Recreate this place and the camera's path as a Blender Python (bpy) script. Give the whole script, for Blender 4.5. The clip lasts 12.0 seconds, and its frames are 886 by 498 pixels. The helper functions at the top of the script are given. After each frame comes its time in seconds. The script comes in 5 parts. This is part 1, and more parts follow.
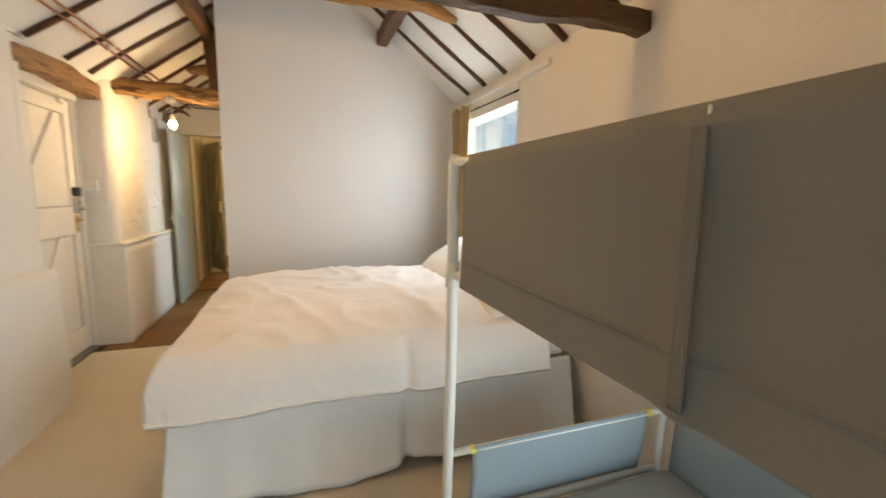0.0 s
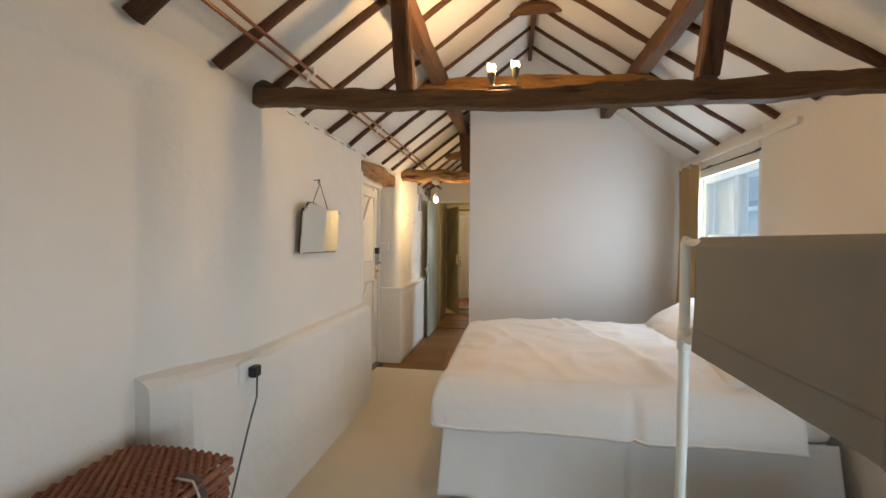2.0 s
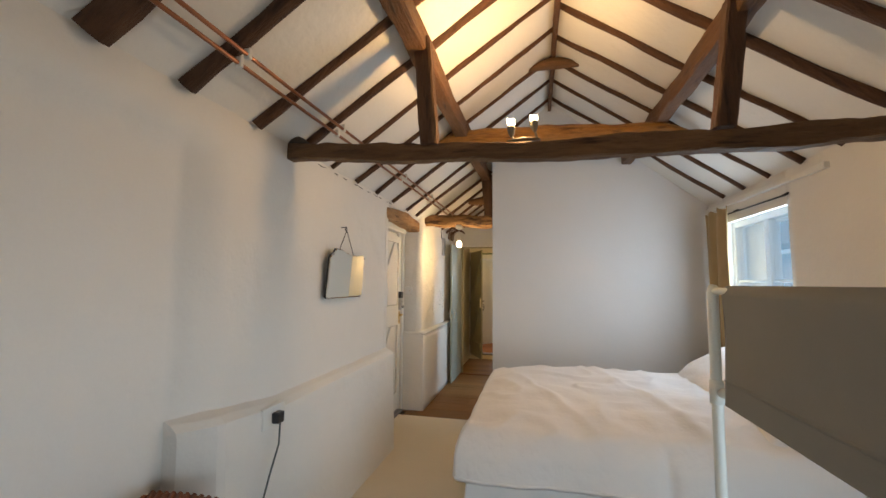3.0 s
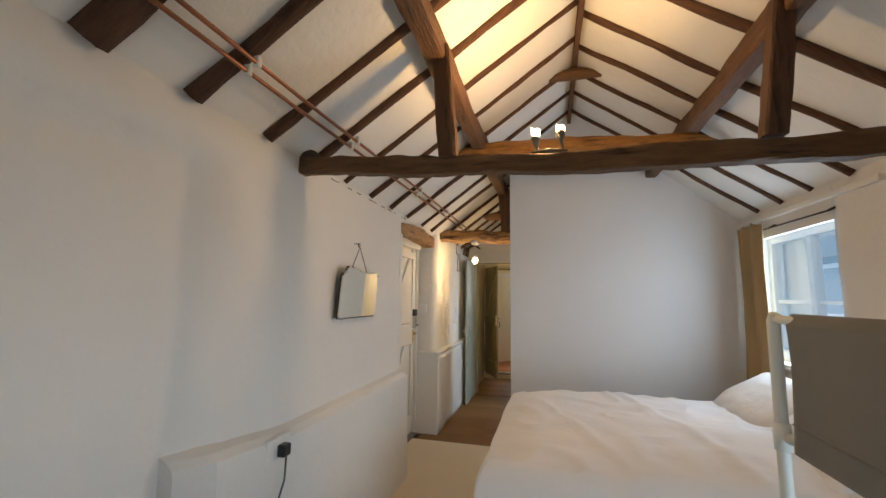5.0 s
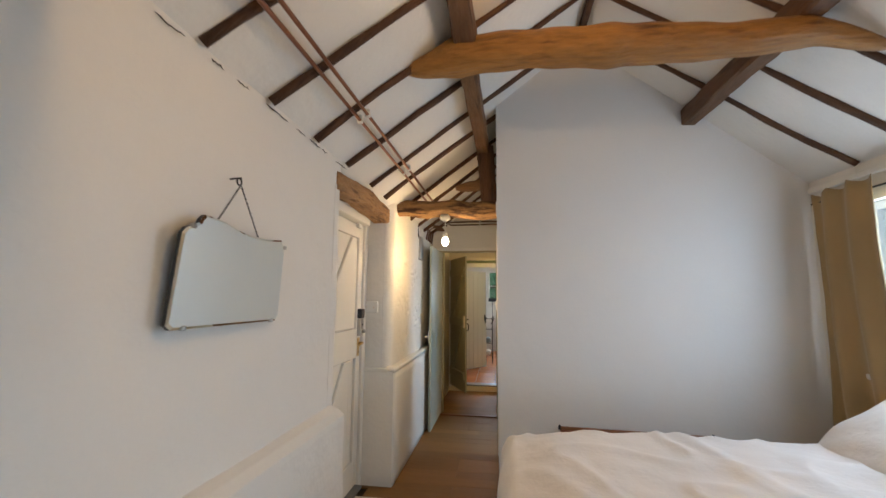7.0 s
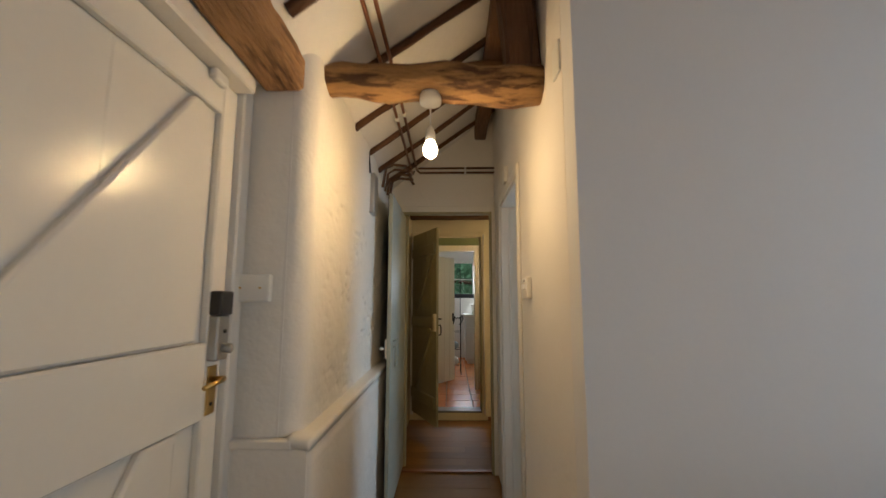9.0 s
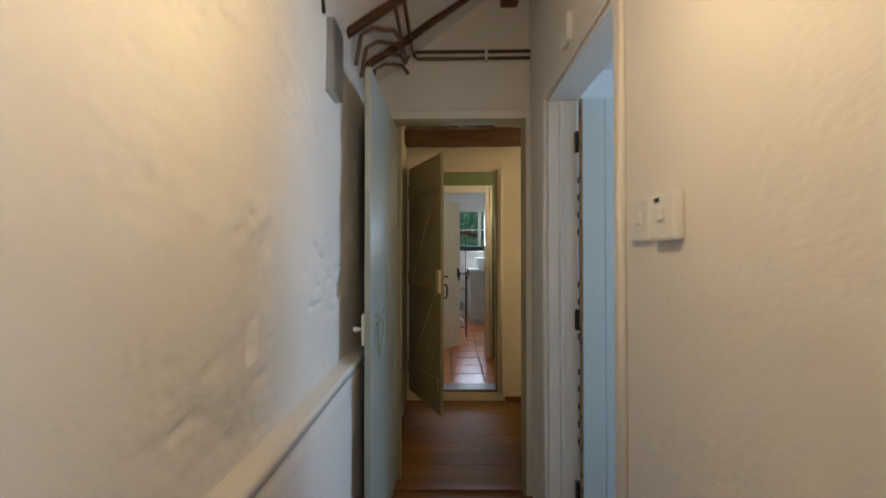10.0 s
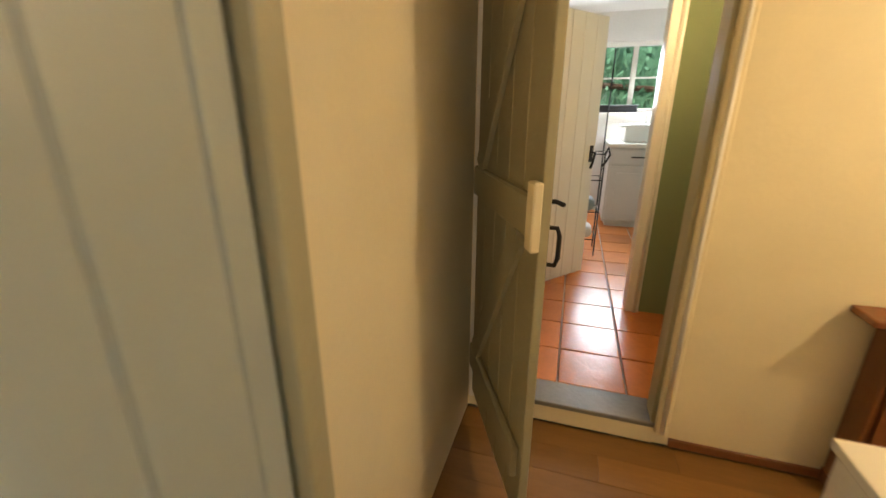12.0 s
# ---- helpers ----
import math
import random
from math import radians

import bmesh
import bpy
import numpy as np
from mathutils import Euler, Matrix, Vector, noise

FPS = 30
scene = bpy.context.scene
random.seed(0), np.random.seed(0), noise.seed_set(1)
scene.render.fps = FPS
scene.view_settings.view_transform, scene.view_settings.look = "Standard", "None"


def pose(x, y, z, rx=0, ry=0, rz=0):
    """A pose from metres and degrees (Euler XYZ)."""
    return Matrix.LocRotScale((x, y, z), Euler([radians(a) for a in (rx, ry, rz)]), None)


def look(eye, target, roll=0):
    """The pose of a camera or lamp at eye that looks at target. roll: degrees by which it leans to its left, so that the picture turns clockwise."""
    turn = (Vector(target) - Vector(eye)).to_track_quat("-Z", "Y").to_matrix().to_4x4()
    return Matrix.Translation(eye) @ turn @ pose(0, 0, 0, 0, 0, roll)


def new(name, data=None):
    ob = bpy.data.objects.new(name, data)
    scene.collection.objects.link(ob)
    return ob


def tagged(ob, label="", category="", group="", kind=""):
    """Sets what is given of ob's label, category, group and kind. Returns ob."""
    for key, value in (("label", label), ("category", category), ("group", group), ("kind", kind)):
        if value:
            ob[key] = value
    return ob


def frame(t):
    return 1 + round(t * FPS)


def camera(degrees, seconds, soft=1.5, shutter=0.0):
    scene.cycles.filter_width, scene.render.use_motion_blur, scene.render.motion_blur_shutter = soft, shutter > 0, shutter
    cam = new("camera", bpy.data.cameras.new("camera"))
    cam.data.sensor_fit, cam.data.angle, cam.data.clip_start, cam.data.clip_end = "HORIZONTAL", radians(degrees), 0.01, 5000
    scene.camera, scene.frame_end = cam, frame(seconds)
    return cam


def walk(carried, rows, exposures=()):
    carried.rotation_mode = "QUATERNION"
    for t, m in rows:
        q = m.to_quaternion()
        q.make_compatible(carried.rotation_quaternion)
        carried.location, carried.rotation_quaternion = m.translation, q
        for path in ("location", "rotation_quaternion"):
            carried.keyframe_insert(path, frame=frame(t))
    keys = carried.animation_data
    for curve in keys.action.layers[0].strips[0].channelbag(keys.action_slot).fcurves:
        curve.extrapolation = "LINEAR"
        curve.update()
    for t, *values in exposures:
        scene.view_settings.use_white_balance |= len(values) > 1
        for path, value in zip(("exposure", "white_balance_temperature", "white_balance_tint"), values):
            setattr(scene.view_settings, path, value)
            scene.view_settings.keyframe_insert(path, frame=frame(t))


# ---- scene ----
cam = camera(94.9, 12.0, 1.5, 0.3)
PATH = [
    (0, (0.027, 0.049, 1.321), (0.679, 1.921, 1.053), 0.8),
    (0.5, (-0.037, -0.112, 1.343), (0.206, 1.856, 1.079), 0.7),
    (1, (-0.124, -0.237, 1.35), (-0.164, 1.75, 1.125), 0.5),
    (1.5, (-0.169, -0.331, 1.39), (-0.391, 1.651, 1.239), 0.5),
    (2, (-0.152, -0.362, 1.42), (-0.481, 1.611, 1.378), 0.4),
    (2.5, (-0.149, -0.384, 1.427), (-0.548, 1.574, 1.505), 0.5),
    (3, (-0.138, -0.394, 1.439), (-0.582, 1.549, 1.605), 0.5),
    (5, (-0.2, -0.267, 1.473), (-0.704, 1.655, 1.708), 0.8),
    (5.5, (-0.309, -0.067, 1.473), (-0.784, 1.862, 1.705), 0.7),
    (6, (-0.374, 0.229, 1.442), (-0.794, 2.171, 1.671), 0.7),
    (6.5, (-0.426, 0.609, 1.441), (-0.786, 2.563, 1.674), 0.6),
    (7, (-0.548, 0.976, 1.422), (-0.838, 2.941, 1.662), 0.4),
    (7.2, (-0.595, 1.122, 1.415), (-0.86, 3.09, 1.658), 0.2),
    (8.8, (-0.935, 2.618, 1.325), (-0.985, 4.6, 1.583), 0.3),
    (9, (-0.951, 2.822, 1.311), (-0.987, 4.807, 1.557), 0.1),
    (9.5, (-0.962, 3.362, 1.318), (-0.99, 5.354, 1.491), 0.2),
    (10, (-1.031, 3.884, 1.29), (-1.059, 5.883, 1.312), -0.0),
    (10.5, (-1.026, 4.405, 1.254), (-1.096, 6.395, 1.065), 0.3),
    (11, (-1.004, 4.898, 1.31), (-1.205, 6.84, 0.876), 0.0),
    (11.5, (-1.007, 5.393, 1.351), (-1.397, 7.267, 0.775), 0.0),
    (12, (-1.028, 5.886, 1.319), (-1.599, 7.696, 0.689), 0.1),
]
walk(cam, [(t, look(eye, target, roll)) for t, eye, target, roll in PATH], [(0, 0.56, 7200, 10), (1.5, 0.30, 6700, 10), (3, 0.06, 6400, 10), (5.5, -0.06, 6200, 10), (7, 0.1, 6100, 10), (9, -0.52, 6250, 10), (9.5, -0.48, 5850, 10), (10, -0.38, 5500, 10), (10.5, 0.15, 5550, 10), (11, 0.5, 6000, 10), (11.5, 0.68, 7000, 10), (12, 0.95, 6500, 10)])

# ---- world and lights ----
world = bpy.data.worlds.new("world")
scene.world = world
world.use_nodes = True
wn = world.node_tree
sky = wn.nodes.new("ShaderNodeTexSky")
sky.sky_type, sky.sun_disc = "NISHITA", False
sky.sun_elevation, sky.sun_rotation = radians(52), radians(212)
wn.links.new(sky.outputs[0], wn.nodes["Background"].inputs[0])
wn.nodes["Background"].inputs[1].default_value = 0.15


def lamp(name, kind, m, power, colour, size=0.1, size_y=None):
    data = bpy.data.lights.new(name, kind)
    data.energy, data.color = power, colour
    if kind == "AREA":
        data.shape, data.size, data.size_y = "RECTANGLE", size, size_y or size
    elif kind == "SUN":
        data.angle = radians(size)
    else:
        data.shadow_soft_size = size
    ob = new(name, data)
    ob.matrix_world = m
    return ob


DAY = (0.84, 0.92, 1.0)
lamp("sun", "SUN", look((0, 0, 6), (2.5, 4, 0)), 4.5, (1, 0.95, 0.88), 10)
lamp("window_light", "AREA", look((1.528, 3.15, 1.5), (0, 3.15, 1.5)), 19, (0.68, 0.84, 1.0), 0.88, 0.94)
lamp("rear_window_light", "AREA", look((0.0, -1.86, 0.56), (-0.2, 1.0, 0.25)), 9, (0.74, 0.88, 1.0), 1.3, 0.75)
# unseen window, added behind the bunk to brighten the lower wall and bed
lamp("unseen_bunk_window_light", "AREA", look((1.5, -0.1, 0.66), (-1.4, 0.9, 0.3)), 21, (0.70, 0.86, 1.0), 1.2, 0.58)
lamp("bathroom_window_light", "AREA", look((1.62, 5.2, 1.5), (-0.4, 5.2, 1.2)), 36, (0.62, 0.81, 1.0), 0.85, 0.9)
lamp("kitchen_window_light", "AREA", look((-0.3, 11.5, 1.65), (-0.5, 8, 0.3)), 48, DAY, 1.3, 0.75)
lamp("beam_bulb_light", "POINT", pose(-0.19, 1.6, 2.33), 15, (1.0, 0.62, 0.27), 0.04)
up_lamp = lamp("beam_uplight", "SPOT", look((-0.08, 1.6, 2.34), (-0.35, 1.8, 3.3)), 52, (1.0, 0.58, 0.21), 0.03)
up_lamp.data.spot_size, up_lamp.data.spot_blend = radians(135), 0.8
lamp("lobby_bulb_light", "POINT", pose(-0.42, 8.0, 1.83), 7, (1.0, 0.66, 0.32), 0.05)
lamp("corridor_bulb_light", "POINT", pose(-1.03, 4.37, 1.815), 12.5, (1.0, 0.66, 0.31), 0.035)
lamp("hall_bulb_light", "POINT", pose(0.55, 6.85, 1.80), 20, (1.0, 0.74, 0.43), 0.02)

# ---- materials ----
def mat(name, colour, rough=0.7, grain=(40, 0.06), stain=(2.5, 0.06), bump=(60, 0.15), bump2=None, metal=0.0, streak=None,
        second=None, sheen=0.0, spec=0.5, shades=0.0):
    """A surface with variation at two scales: fine grain and broad stains, each (size, amount), and relief."""
    m = bpy.data.materials.new(name)
    m.use_nodes = True
    n, l = m.node_tree.nodes, m.node_tree.links
    b = n["Principled BSDF"]
    b.inputs["Roughness"].default_value, b.inputs["Metallic"].default_value = rough, metal
    b.inputs["Specular IOR Level"].default_value = spec
    b.inputs["Sheen Weight"].default_value = sheen
    co = n.new("ShaderNodeTexCoord")
    mp = n.new("ShaderNodeMapping")
    l.new(co.outputs["Object"], mp.inputs[0])
    if streak:
        mp.inputs["Scale"].default_value = streak

    def tex(size, detail=6, rough_=0.6):
        t = n.new("ShaderNodeTexNoise")
        t.inputs["Scale"].default_value, t.inputs["Detail"].default_value, t.inputs["Roughness"].default_value = size, detail, rough_
        l.new(mp.outputs[0], t.inputs["Vector"])
        return t.outputs["Fac"]

    def maths(op, a, v):
        x = n.new("ShaderNodeMath")
        x.operation = op
        for i, q in enumerate((a, v)):
            if isinstance(q, (int, float)):
                x.inputs[i].default_value = q
            else:
                l.new(q, x.inputs[i])
        return x.outputs[0]

    g = maths("MULTIPLY", maths("SUBTRACT", tex(grain[0]), 0.5), grain[1] * 4)
    st = maths("MULTIPLY", maths("SUBTRACT", tex(stain[0], 4), 0.5), stain[1] * 4)
    f = maths("ADD", maths("ADD", g, st), 1.0)
    if shades:
        oi = n.new("ShaderNodeObjectInfo")
        f = maths("MULTIPLY", f, maths("ADD", maths("MULTIPLY", oi.outputs["Random"], shades), 1 - shades / 2))
    base = n.new("ShaderNodeRGB")
    base.outputs[0].default_value = (*colour, 1)
    src = base.outputs[0]
    if second:
        mx = n.new("ShaderNodeMix")
        mx.data_type = "RGBA"
        ramp = n.new("ShaderNodeValToRGB")
        ramp.color_ramp.elements[0].position, ramp.color_ramp.elements[1].position = second[2]
        l.new(tex(second[1], 5), ramp.inputs[0])
        l.new(ramp.outputs[0], mx.inputs[0])
        l.new(src, mx.inputs[6])
        mx.inputs[7].default_value = (*second[0], 1)
        src = mx.outputs[2]
    vm = n.new("ShaderNodeVectorMath")
    vm.operation = "SCALE"
    l.new(src, vm.inputs[0])
    l.new(f, vm.inputs["Scale"])
    l.new(vm.outputs[0], b.inputs["Base Color"])
    h = maths("MULTIPLY", tex(bump[0]), bump[1])
    if bump2:
        h = maths("ADD", h, maths("MULTIPLY", tex(bump2[0], 4), bump2[1]))
    bp = n.new("ShaderNodeBump")
    bp.inputs["Strength"].default_value, bp.inputs["Distance"].default_value = 1.0, 0.02
    l.new(h, bp.inputs["Height"])
    l.new(bp.outputs[0], b.inputs["Normal"])
    return m


def glow(name, colour, strength):
    m = bpy.data.materials.new(name)
    m.use_nodes = True
    b = m.node_tree.nodes["Principled BSDF"]
    b.inputs["Base Color"].default_value = (*colour, 1)
    b.inputs["Emission Color"].default_value = (*colour, 1)
    b.inputs["Emission Strength"].default_value = strength
    return m


def clear(name, colour=(1, 1, 1), rough=0.0, sheer=None):
    m = bpy.data.materials.new(name)
    m.use_nodes = True
    n, l = m.node_tree.nodes, m.node_tree.links
    b = n["Principled BSDF"]
    b.inputs["Base Color"].default_value = (*colour, 1)
    b.inputs["Roughness"].default_value = rough
    if sheer is None:
        b.inputs["Transmission Weight"].default_value = 1.0
        b.inputs["IOR"].default_value = 1.45
    else:
        b.inputs["Alpha"].default_value = sheer
    return m


def gauze(name, colour, weight):
    """Thin cloth: part of the light goes straight through, the rest is scattered through the threads."""
    m = bpy.data.materials.new(name)
    m.use_nodes = True
    n, l = m.node_tree.nodes, m.node_tree.links
    n.remove(n["Principled BSDF"])
    through_, threads, mix = n.new("ShaderNodeBsdfTransparent"), n.new("ShaderNodeBsdfTranslucent"), n.new("ShaderNodeMixShader")
    threads.inputs["Color"].default_value = (*colour, 1)
    weave_ = n.new("ShaderNodeTexNoise")
    weave_.inputs["Scale"].default_value = 40
    amount = n.new("ShaderNodeMath")
    amount.operation = "MULTIPLY_ADD"
    l.new(weave_.outputs["Fac"], amount.inputs[0])
    amount.inputs[1].default_value, amount.inputs[2].default_value = 0.02, weight - 0.01
    l.new(amount.outputs[0], mix.inputs[0])
    l.new(through_.outputs[0], mix.inputs[1])
    l.new(threads.outputs[0], mix.inputs[2])
    l.new(mix.outputs[0], n["Material Output"].inputs[0])
    return m


plaster = mat("plaster", (0.74, 0.71, 0.66), 0.85, (90, 0.012), (1.3, 0.03), (45, 0.10), (7, 0.35), spec=0.25)
plaster_rough = mat("rough_plaster", (0.74, 0.71, 0.65), 0.85, (70, 0.02), (1.5, 0.04), (22, 0.07), (7, 0.5), spec=0.25)
plaster_cool = mat("partition_plaster", (0.72, 0.71, 0.70), 0.9, (90, 0.012), (1.2, 0.025), (60, 0.02), (4, 0.2), spec=0.2)
plaster_cream = mat("cream_plaster", (0.72, 0.64, 0.44), 0.85, (80, 0.015), (1.5, 0.06), (40, 0.05), (6, 0.2), spec=0.25)
green_paint = mat("green_wall_paint", (0.19, 0.23, 0.12), 0.8, (80, 0.02), (2, 0.05), (60, 0.05))
ceiling_mat = mat("ceiling_plaster", (0.76, 0.74, 0.70), 0.9, (70, 0.015), (1.6, 0.04), (30, 0.12), (5, 0.5), spec=0.2)
carpet = mat("carpet", (0.72, 0.63, 0.48), 0.95, (350, 0.10), (1.5, 0.05), (420, 0.25), (60, 0.1), sheen=0.3, spec=0.1)
old_wood = mat("old_wood", (0.15, 0.078, 0.034), 0.65, (14, 0.32), (2.2, 0.3), (18, 0.7), (5, 0.8), streak=(0.5, 4, 4), second=((0.03, 0.014, 0.008), 7, (0.56, 0.7)), spec=0.35)
long_wood = mat("long_wood", (0.135, 0.064, 0.028), 0.6, (14, 0.26), (1.6, 0.2), (18, 0.7), (5, 0.8), streak=(4, 0.5, 4), second=((0.04, 0.018, 0.010), 7, (0.56, 0.7)), spec=0.35)
post_wood = mat("post_wood", (0.105, 0.05, 0.024), 0.6, (14, 0.26), (1.6, 0.2), (18, 0.7), (5, 0.8), streak=(4, 4, 0.5), second=((0.03, 0.014, 0.008), 7, (0.56, 0.7)), spec=0.35)
rafter_wood = mat("rafter_wood", (0.10, 0.047, 0.024), 0.65, (12, 0.28), (2.5, 0.2), (20, 0.7), (7, 0.7), streak=(1, 6, 1), second=((0.035, 0.018, 0.012), 6, (0.55, 0.72)), spec=0.3, shades=0.3)
log_wood = mat("log_wood", (0.33, 0.155, 0.036), 0.5, (12, 0.24), (3.0, 0.22), (16, 0.8), (6, 0.9), streak=(0.7, 4, 4), second=((0.10, 0.038, 0.012), 5, (0.57, 0.74)), spec=0.4)
lintel_wood = mat("lintel_wood", (0.37, 0.205, 0.09), 0.65, (14, 0.24), (2, 0.18), (22, 0.9), (6, 1.0), streak=(4, 0.6, 4), second=((0.085, 0.04, 0.02), 6, (0.53, 0.68)), spec=0.3)
bark_wood = mat("bark_wood", (0.38, 0.215, 0.088), 0.65, (14, 0.24), (2, 0.18), (22, 0.9), (6, 1.0), streak=(0.8, 4, 4), second=((0.085, 0.04, 0.02), 7, (0.48, 0.6)), spec=0.3)
white_paint = mat("white_gloss_paint", (0.78, 0.75, 0.68), 0.24, (60, 0.01), (2, 0.025), (25, 0.05), (5, 0.12))
trim_paint = mat("trim_paint", (0.74, 0.71, 0.65), 0.4, (60, 0.012), (2, 0.03), (30, 0.06), (6, 0.15))
sage_paint = mat("sage_paint", (0.345, 0.37, 0.32), 0.38, (60, 0.012), (2, 0.03), (30, 0.05), (5, 0.1))
blue_paint = mat("blue_green_paint", (0.50, 0.57, 0.56), 0.45, (60, 0.012), (2, 0.03), (30, 0.05), (5, 0.1))
olive_paint = mat("olive_paint", (0.34, 0.31, 0.19), 0.5, (50, 0.02), (2.5, 0.05), (30, 0.1), (6, 0.2))
linen = mat("white_linen", (0.80, 0.76, 0.73), 0.9, (250, 0.015), (2, 0.02), (14, 0.22), (5, 0.5), sheen=0.25, spec=0.15)
valance_cloth = mat("valance_cloth", (0.77, 0.75, 0.73), 0.9, (300, 0.02), (2, 0.02), (300, 0.05), (9, 0.2), sheen=0.2, spec=0.15)
pillow_cloth = mat("pillow_cloth", (0.78, 0.73, 0.68), 0.9, (250, 0.02), (2, 0.02), (16, 0.25), (6, 0.4), sheen=0.2, spec=0.15)
canvas = mat("grey_canvas", (0.20, 0.195, 0.18), 0.9, (420, 0.06), (2, 0.06), (420, 0.04), (10, 0.06), sheen=0.15, spec=0.15)
# lower bunk canvas: the blue tint of daylight is put into the colour
canvas_blue_lit = mat("blue_daylit_canvas", (0.30, 0.36, 0.39), 0.85, (420, 0.06), (2, 0.04), (420, 0.12), (10, 0.1), spec=0.2)
tube_paint = mat("white_tube_paint", (0.76, 0.76, 0.70), 0.4, (60, 0.01), (3, 0.02), (40, 0.02))
yellow_tape = mat("yellow_plastic", (0.75, 0.62, 0.05), 0.45, (60, 0.02), (5, 0.03), (40, 0.02))
wicker = mat("wicker", (0.25, 0.085, 0.038), 0.5, (60, 0.2), (6, 0.15), (90, 0.3), shades=0.3)
leather = mat("strap_leather", (0.06, 0.035, 0.028), 0.5, (80, 0.1), (8, 0.1), (120, 0.2))
buff_webbing = mat("buff_webbing", (0.48, 0.42, 0.34), 0.8, (200, 0.06), (8, 0.05), (200, 0.2))
black_plastic = mat("black_plastic", (0.012, 0.012, 0.014), 0.35, (60, 0.02), (5, 0.03), (60, 0.02))
white_plastic = mat("white_plastic", (0.74, 0.73, 0.69), 0.35, (60, 0.01), (5, 0.015), (60, 0.01))
grey_cable = mat("grey_cable", (0.09, 0.105, 0.10), 0.5, (60, 0.03), (5, 0.03), (60, 0.02))
copper = mat("copper_pipe", (0.30, 0.13, 0.075), 0.35, (50, 0.1), (6, 0.15), (60, 0.03), metal=0.9)
dull_pipe = mat("painted_pipe", (0.14, 0.075, 0.045), 0.45, (50, 0.1), (6, 0.15), (60, 0.05), metal=0.4)
brass = mat("brass", (0.55, 0.36, 0.12), 0.3, (60, 0.06), (6, 0.08), (60, 0.02), metal=1.0)
steel = mat("satin_steel", (0.42, 0.41, 0.39), 0.35, (60, 0.03), (6, 0.04), (80, 0.02), metal=0.9)
pewter = mat("dull_pewter", (0.20, 0.17, 0.12), 0.5, (60, 0.05), (8, 0.08), (80, 0.04), metal=0.6)
iron = mat("black_iron", (0.018, 0.017, 0.016), 0.5, (60, 0.1), (6, 0.1), (60, 0.15), metal=0.5)
gold_curtain = mat("ochre_curtain", (0.36, 0.255, 0.125), 0.85, (240, 0.05), (3, 0.04), (260, 0.1), sheen=0.2, spec=0.2)
voile = gauze("voile", (0.50, 0.80, 1.0), 0.048)
glass = clear("window_glass")
bulb_glass = clear("bulb_glass", (1.0, 0.95, 0.85), 0.05)
silver = mat("mirror_silver", (0.86, 0.90, 0.87), 0.015, (60, 0.0), (3, 0.0), (60, 0.0), metal=1.0)
# dark of the eaves crack; also the shade inside the beam-end gap
crack_dark = mat("crack_dirt_and_gap_shade", (0.06, 0.045, 0.035), 0.9)
floor_wood = mat("oak_floor", (0.215, 0.11, 0.034), 0.5, (40, 0.12), (6, 0.08), (70, 0.05), streak=(0.25, 3, 1), shades=0.26, spec=0.2)
joint_dark = mat("joint_dark", (0.03, 0.018, 0.01), 0.8)
terracotta = mat("terracotta_tile", (0.58, 0.20, 0.06), 0.25, (30, 0.08), (5, 0.1), (40, 0.06), (8, 0.15), shades=0.35)
grout = mat("grout", (0.46, 0.35, 0.27), 0.9, (80, 0.1), (5, 0.1))
slate = mat("grey_threshold", (0.17, 0.16, 0.15), 0.4, (30, 0.1), (5, 0.1), (40, 0.1))
chest_wood = mat("chest_wood", (0.20, 0.075, 0.025), 0.4, (30, 0.12), (5, 0.1), (60, 0.08), streak=(1, 1, 6))
kitchen_paint = mat("kitchen_cupboard_paint", (0.58, 0.56, 0.52), 0.45, (60, 0.01), (3, 0.02), (40, 0.03))
foliage = mat("foliage", (0.08, 0.2, 0.10), 0.6, (20, 0.3), (3, 0.2), (30, 0.2), shades=0.8)
render_grey = mat("grey_render", (0.22, 0.22, 0.22), 0.9, (40, 0.1), (1.5, 0.15), (60, 0.2))
slat_white = mat("white_slat_paint", (0.75, 0.76, 0.76), 0.5, (60, 0.02), (3, 0.03), (40, 0.05))
filament = glow("lit_filament", (1.0, 0.80, 0.52), 20)

# ---- building blocks ----
def empty(name, label="", category="", group="", kind="", at=(0, 0, 0)):
    ob = new(name)
    ob.empty_display_size = 0.05
    ob.location = at
    return tagged(ob, label, category, group, kind)


def mesh_of(name, bm, material, smooth=False):
    me = bpy.data.meshes.new(name)
    bm.to_mesh(me)
    bm.free()
    me.materials.append(material)
    if smooth:
        me.polygons.foreach_set("use_smooth", [True] * len(me.polygons))
    return me


def part(name, bm, material, parent=None, label="", smooth=False):
    ob = new(name, mesh_of(name, bm, material, smooth))
    if parent:
        ob.parent = parent
        ob.matrix_parent_inverse = Matrix.Translation(parent.location).inverted() if parent.type == "EMPTY" and parent.parent is None else Matrix()
    return tagged(ob, label)


def thing(name, bm, material, label="", category="", group="", kind="", smooth=False):
    return tagged(part(name, bm, material, None, "", smooth), label, category, group, kind)


def box(x0, x1, y0, y1, z0, z1, bevel=0.0, segs=1, bm=None):
    own = bm is None
    bm = bm or bmesh.new()
    vs = bmesh.ops.create_cube(bm, size=1, matrix=Matrix.LocRotScale(((x0 + x1) / 2, (y0 + y1) / 2, (z0 + z1) / 2), None,
                               (abs(x1 - x0), abs(y1 - y0), abs(z1 - z0))))["verts"]
    if bevel:
        bmesh.ops.bevel(bm, geom=list({e for v in vs for e in v.link_edges}), offset=bevel, segments=segs, affect="EDGES", profile=0.5)
    return bm


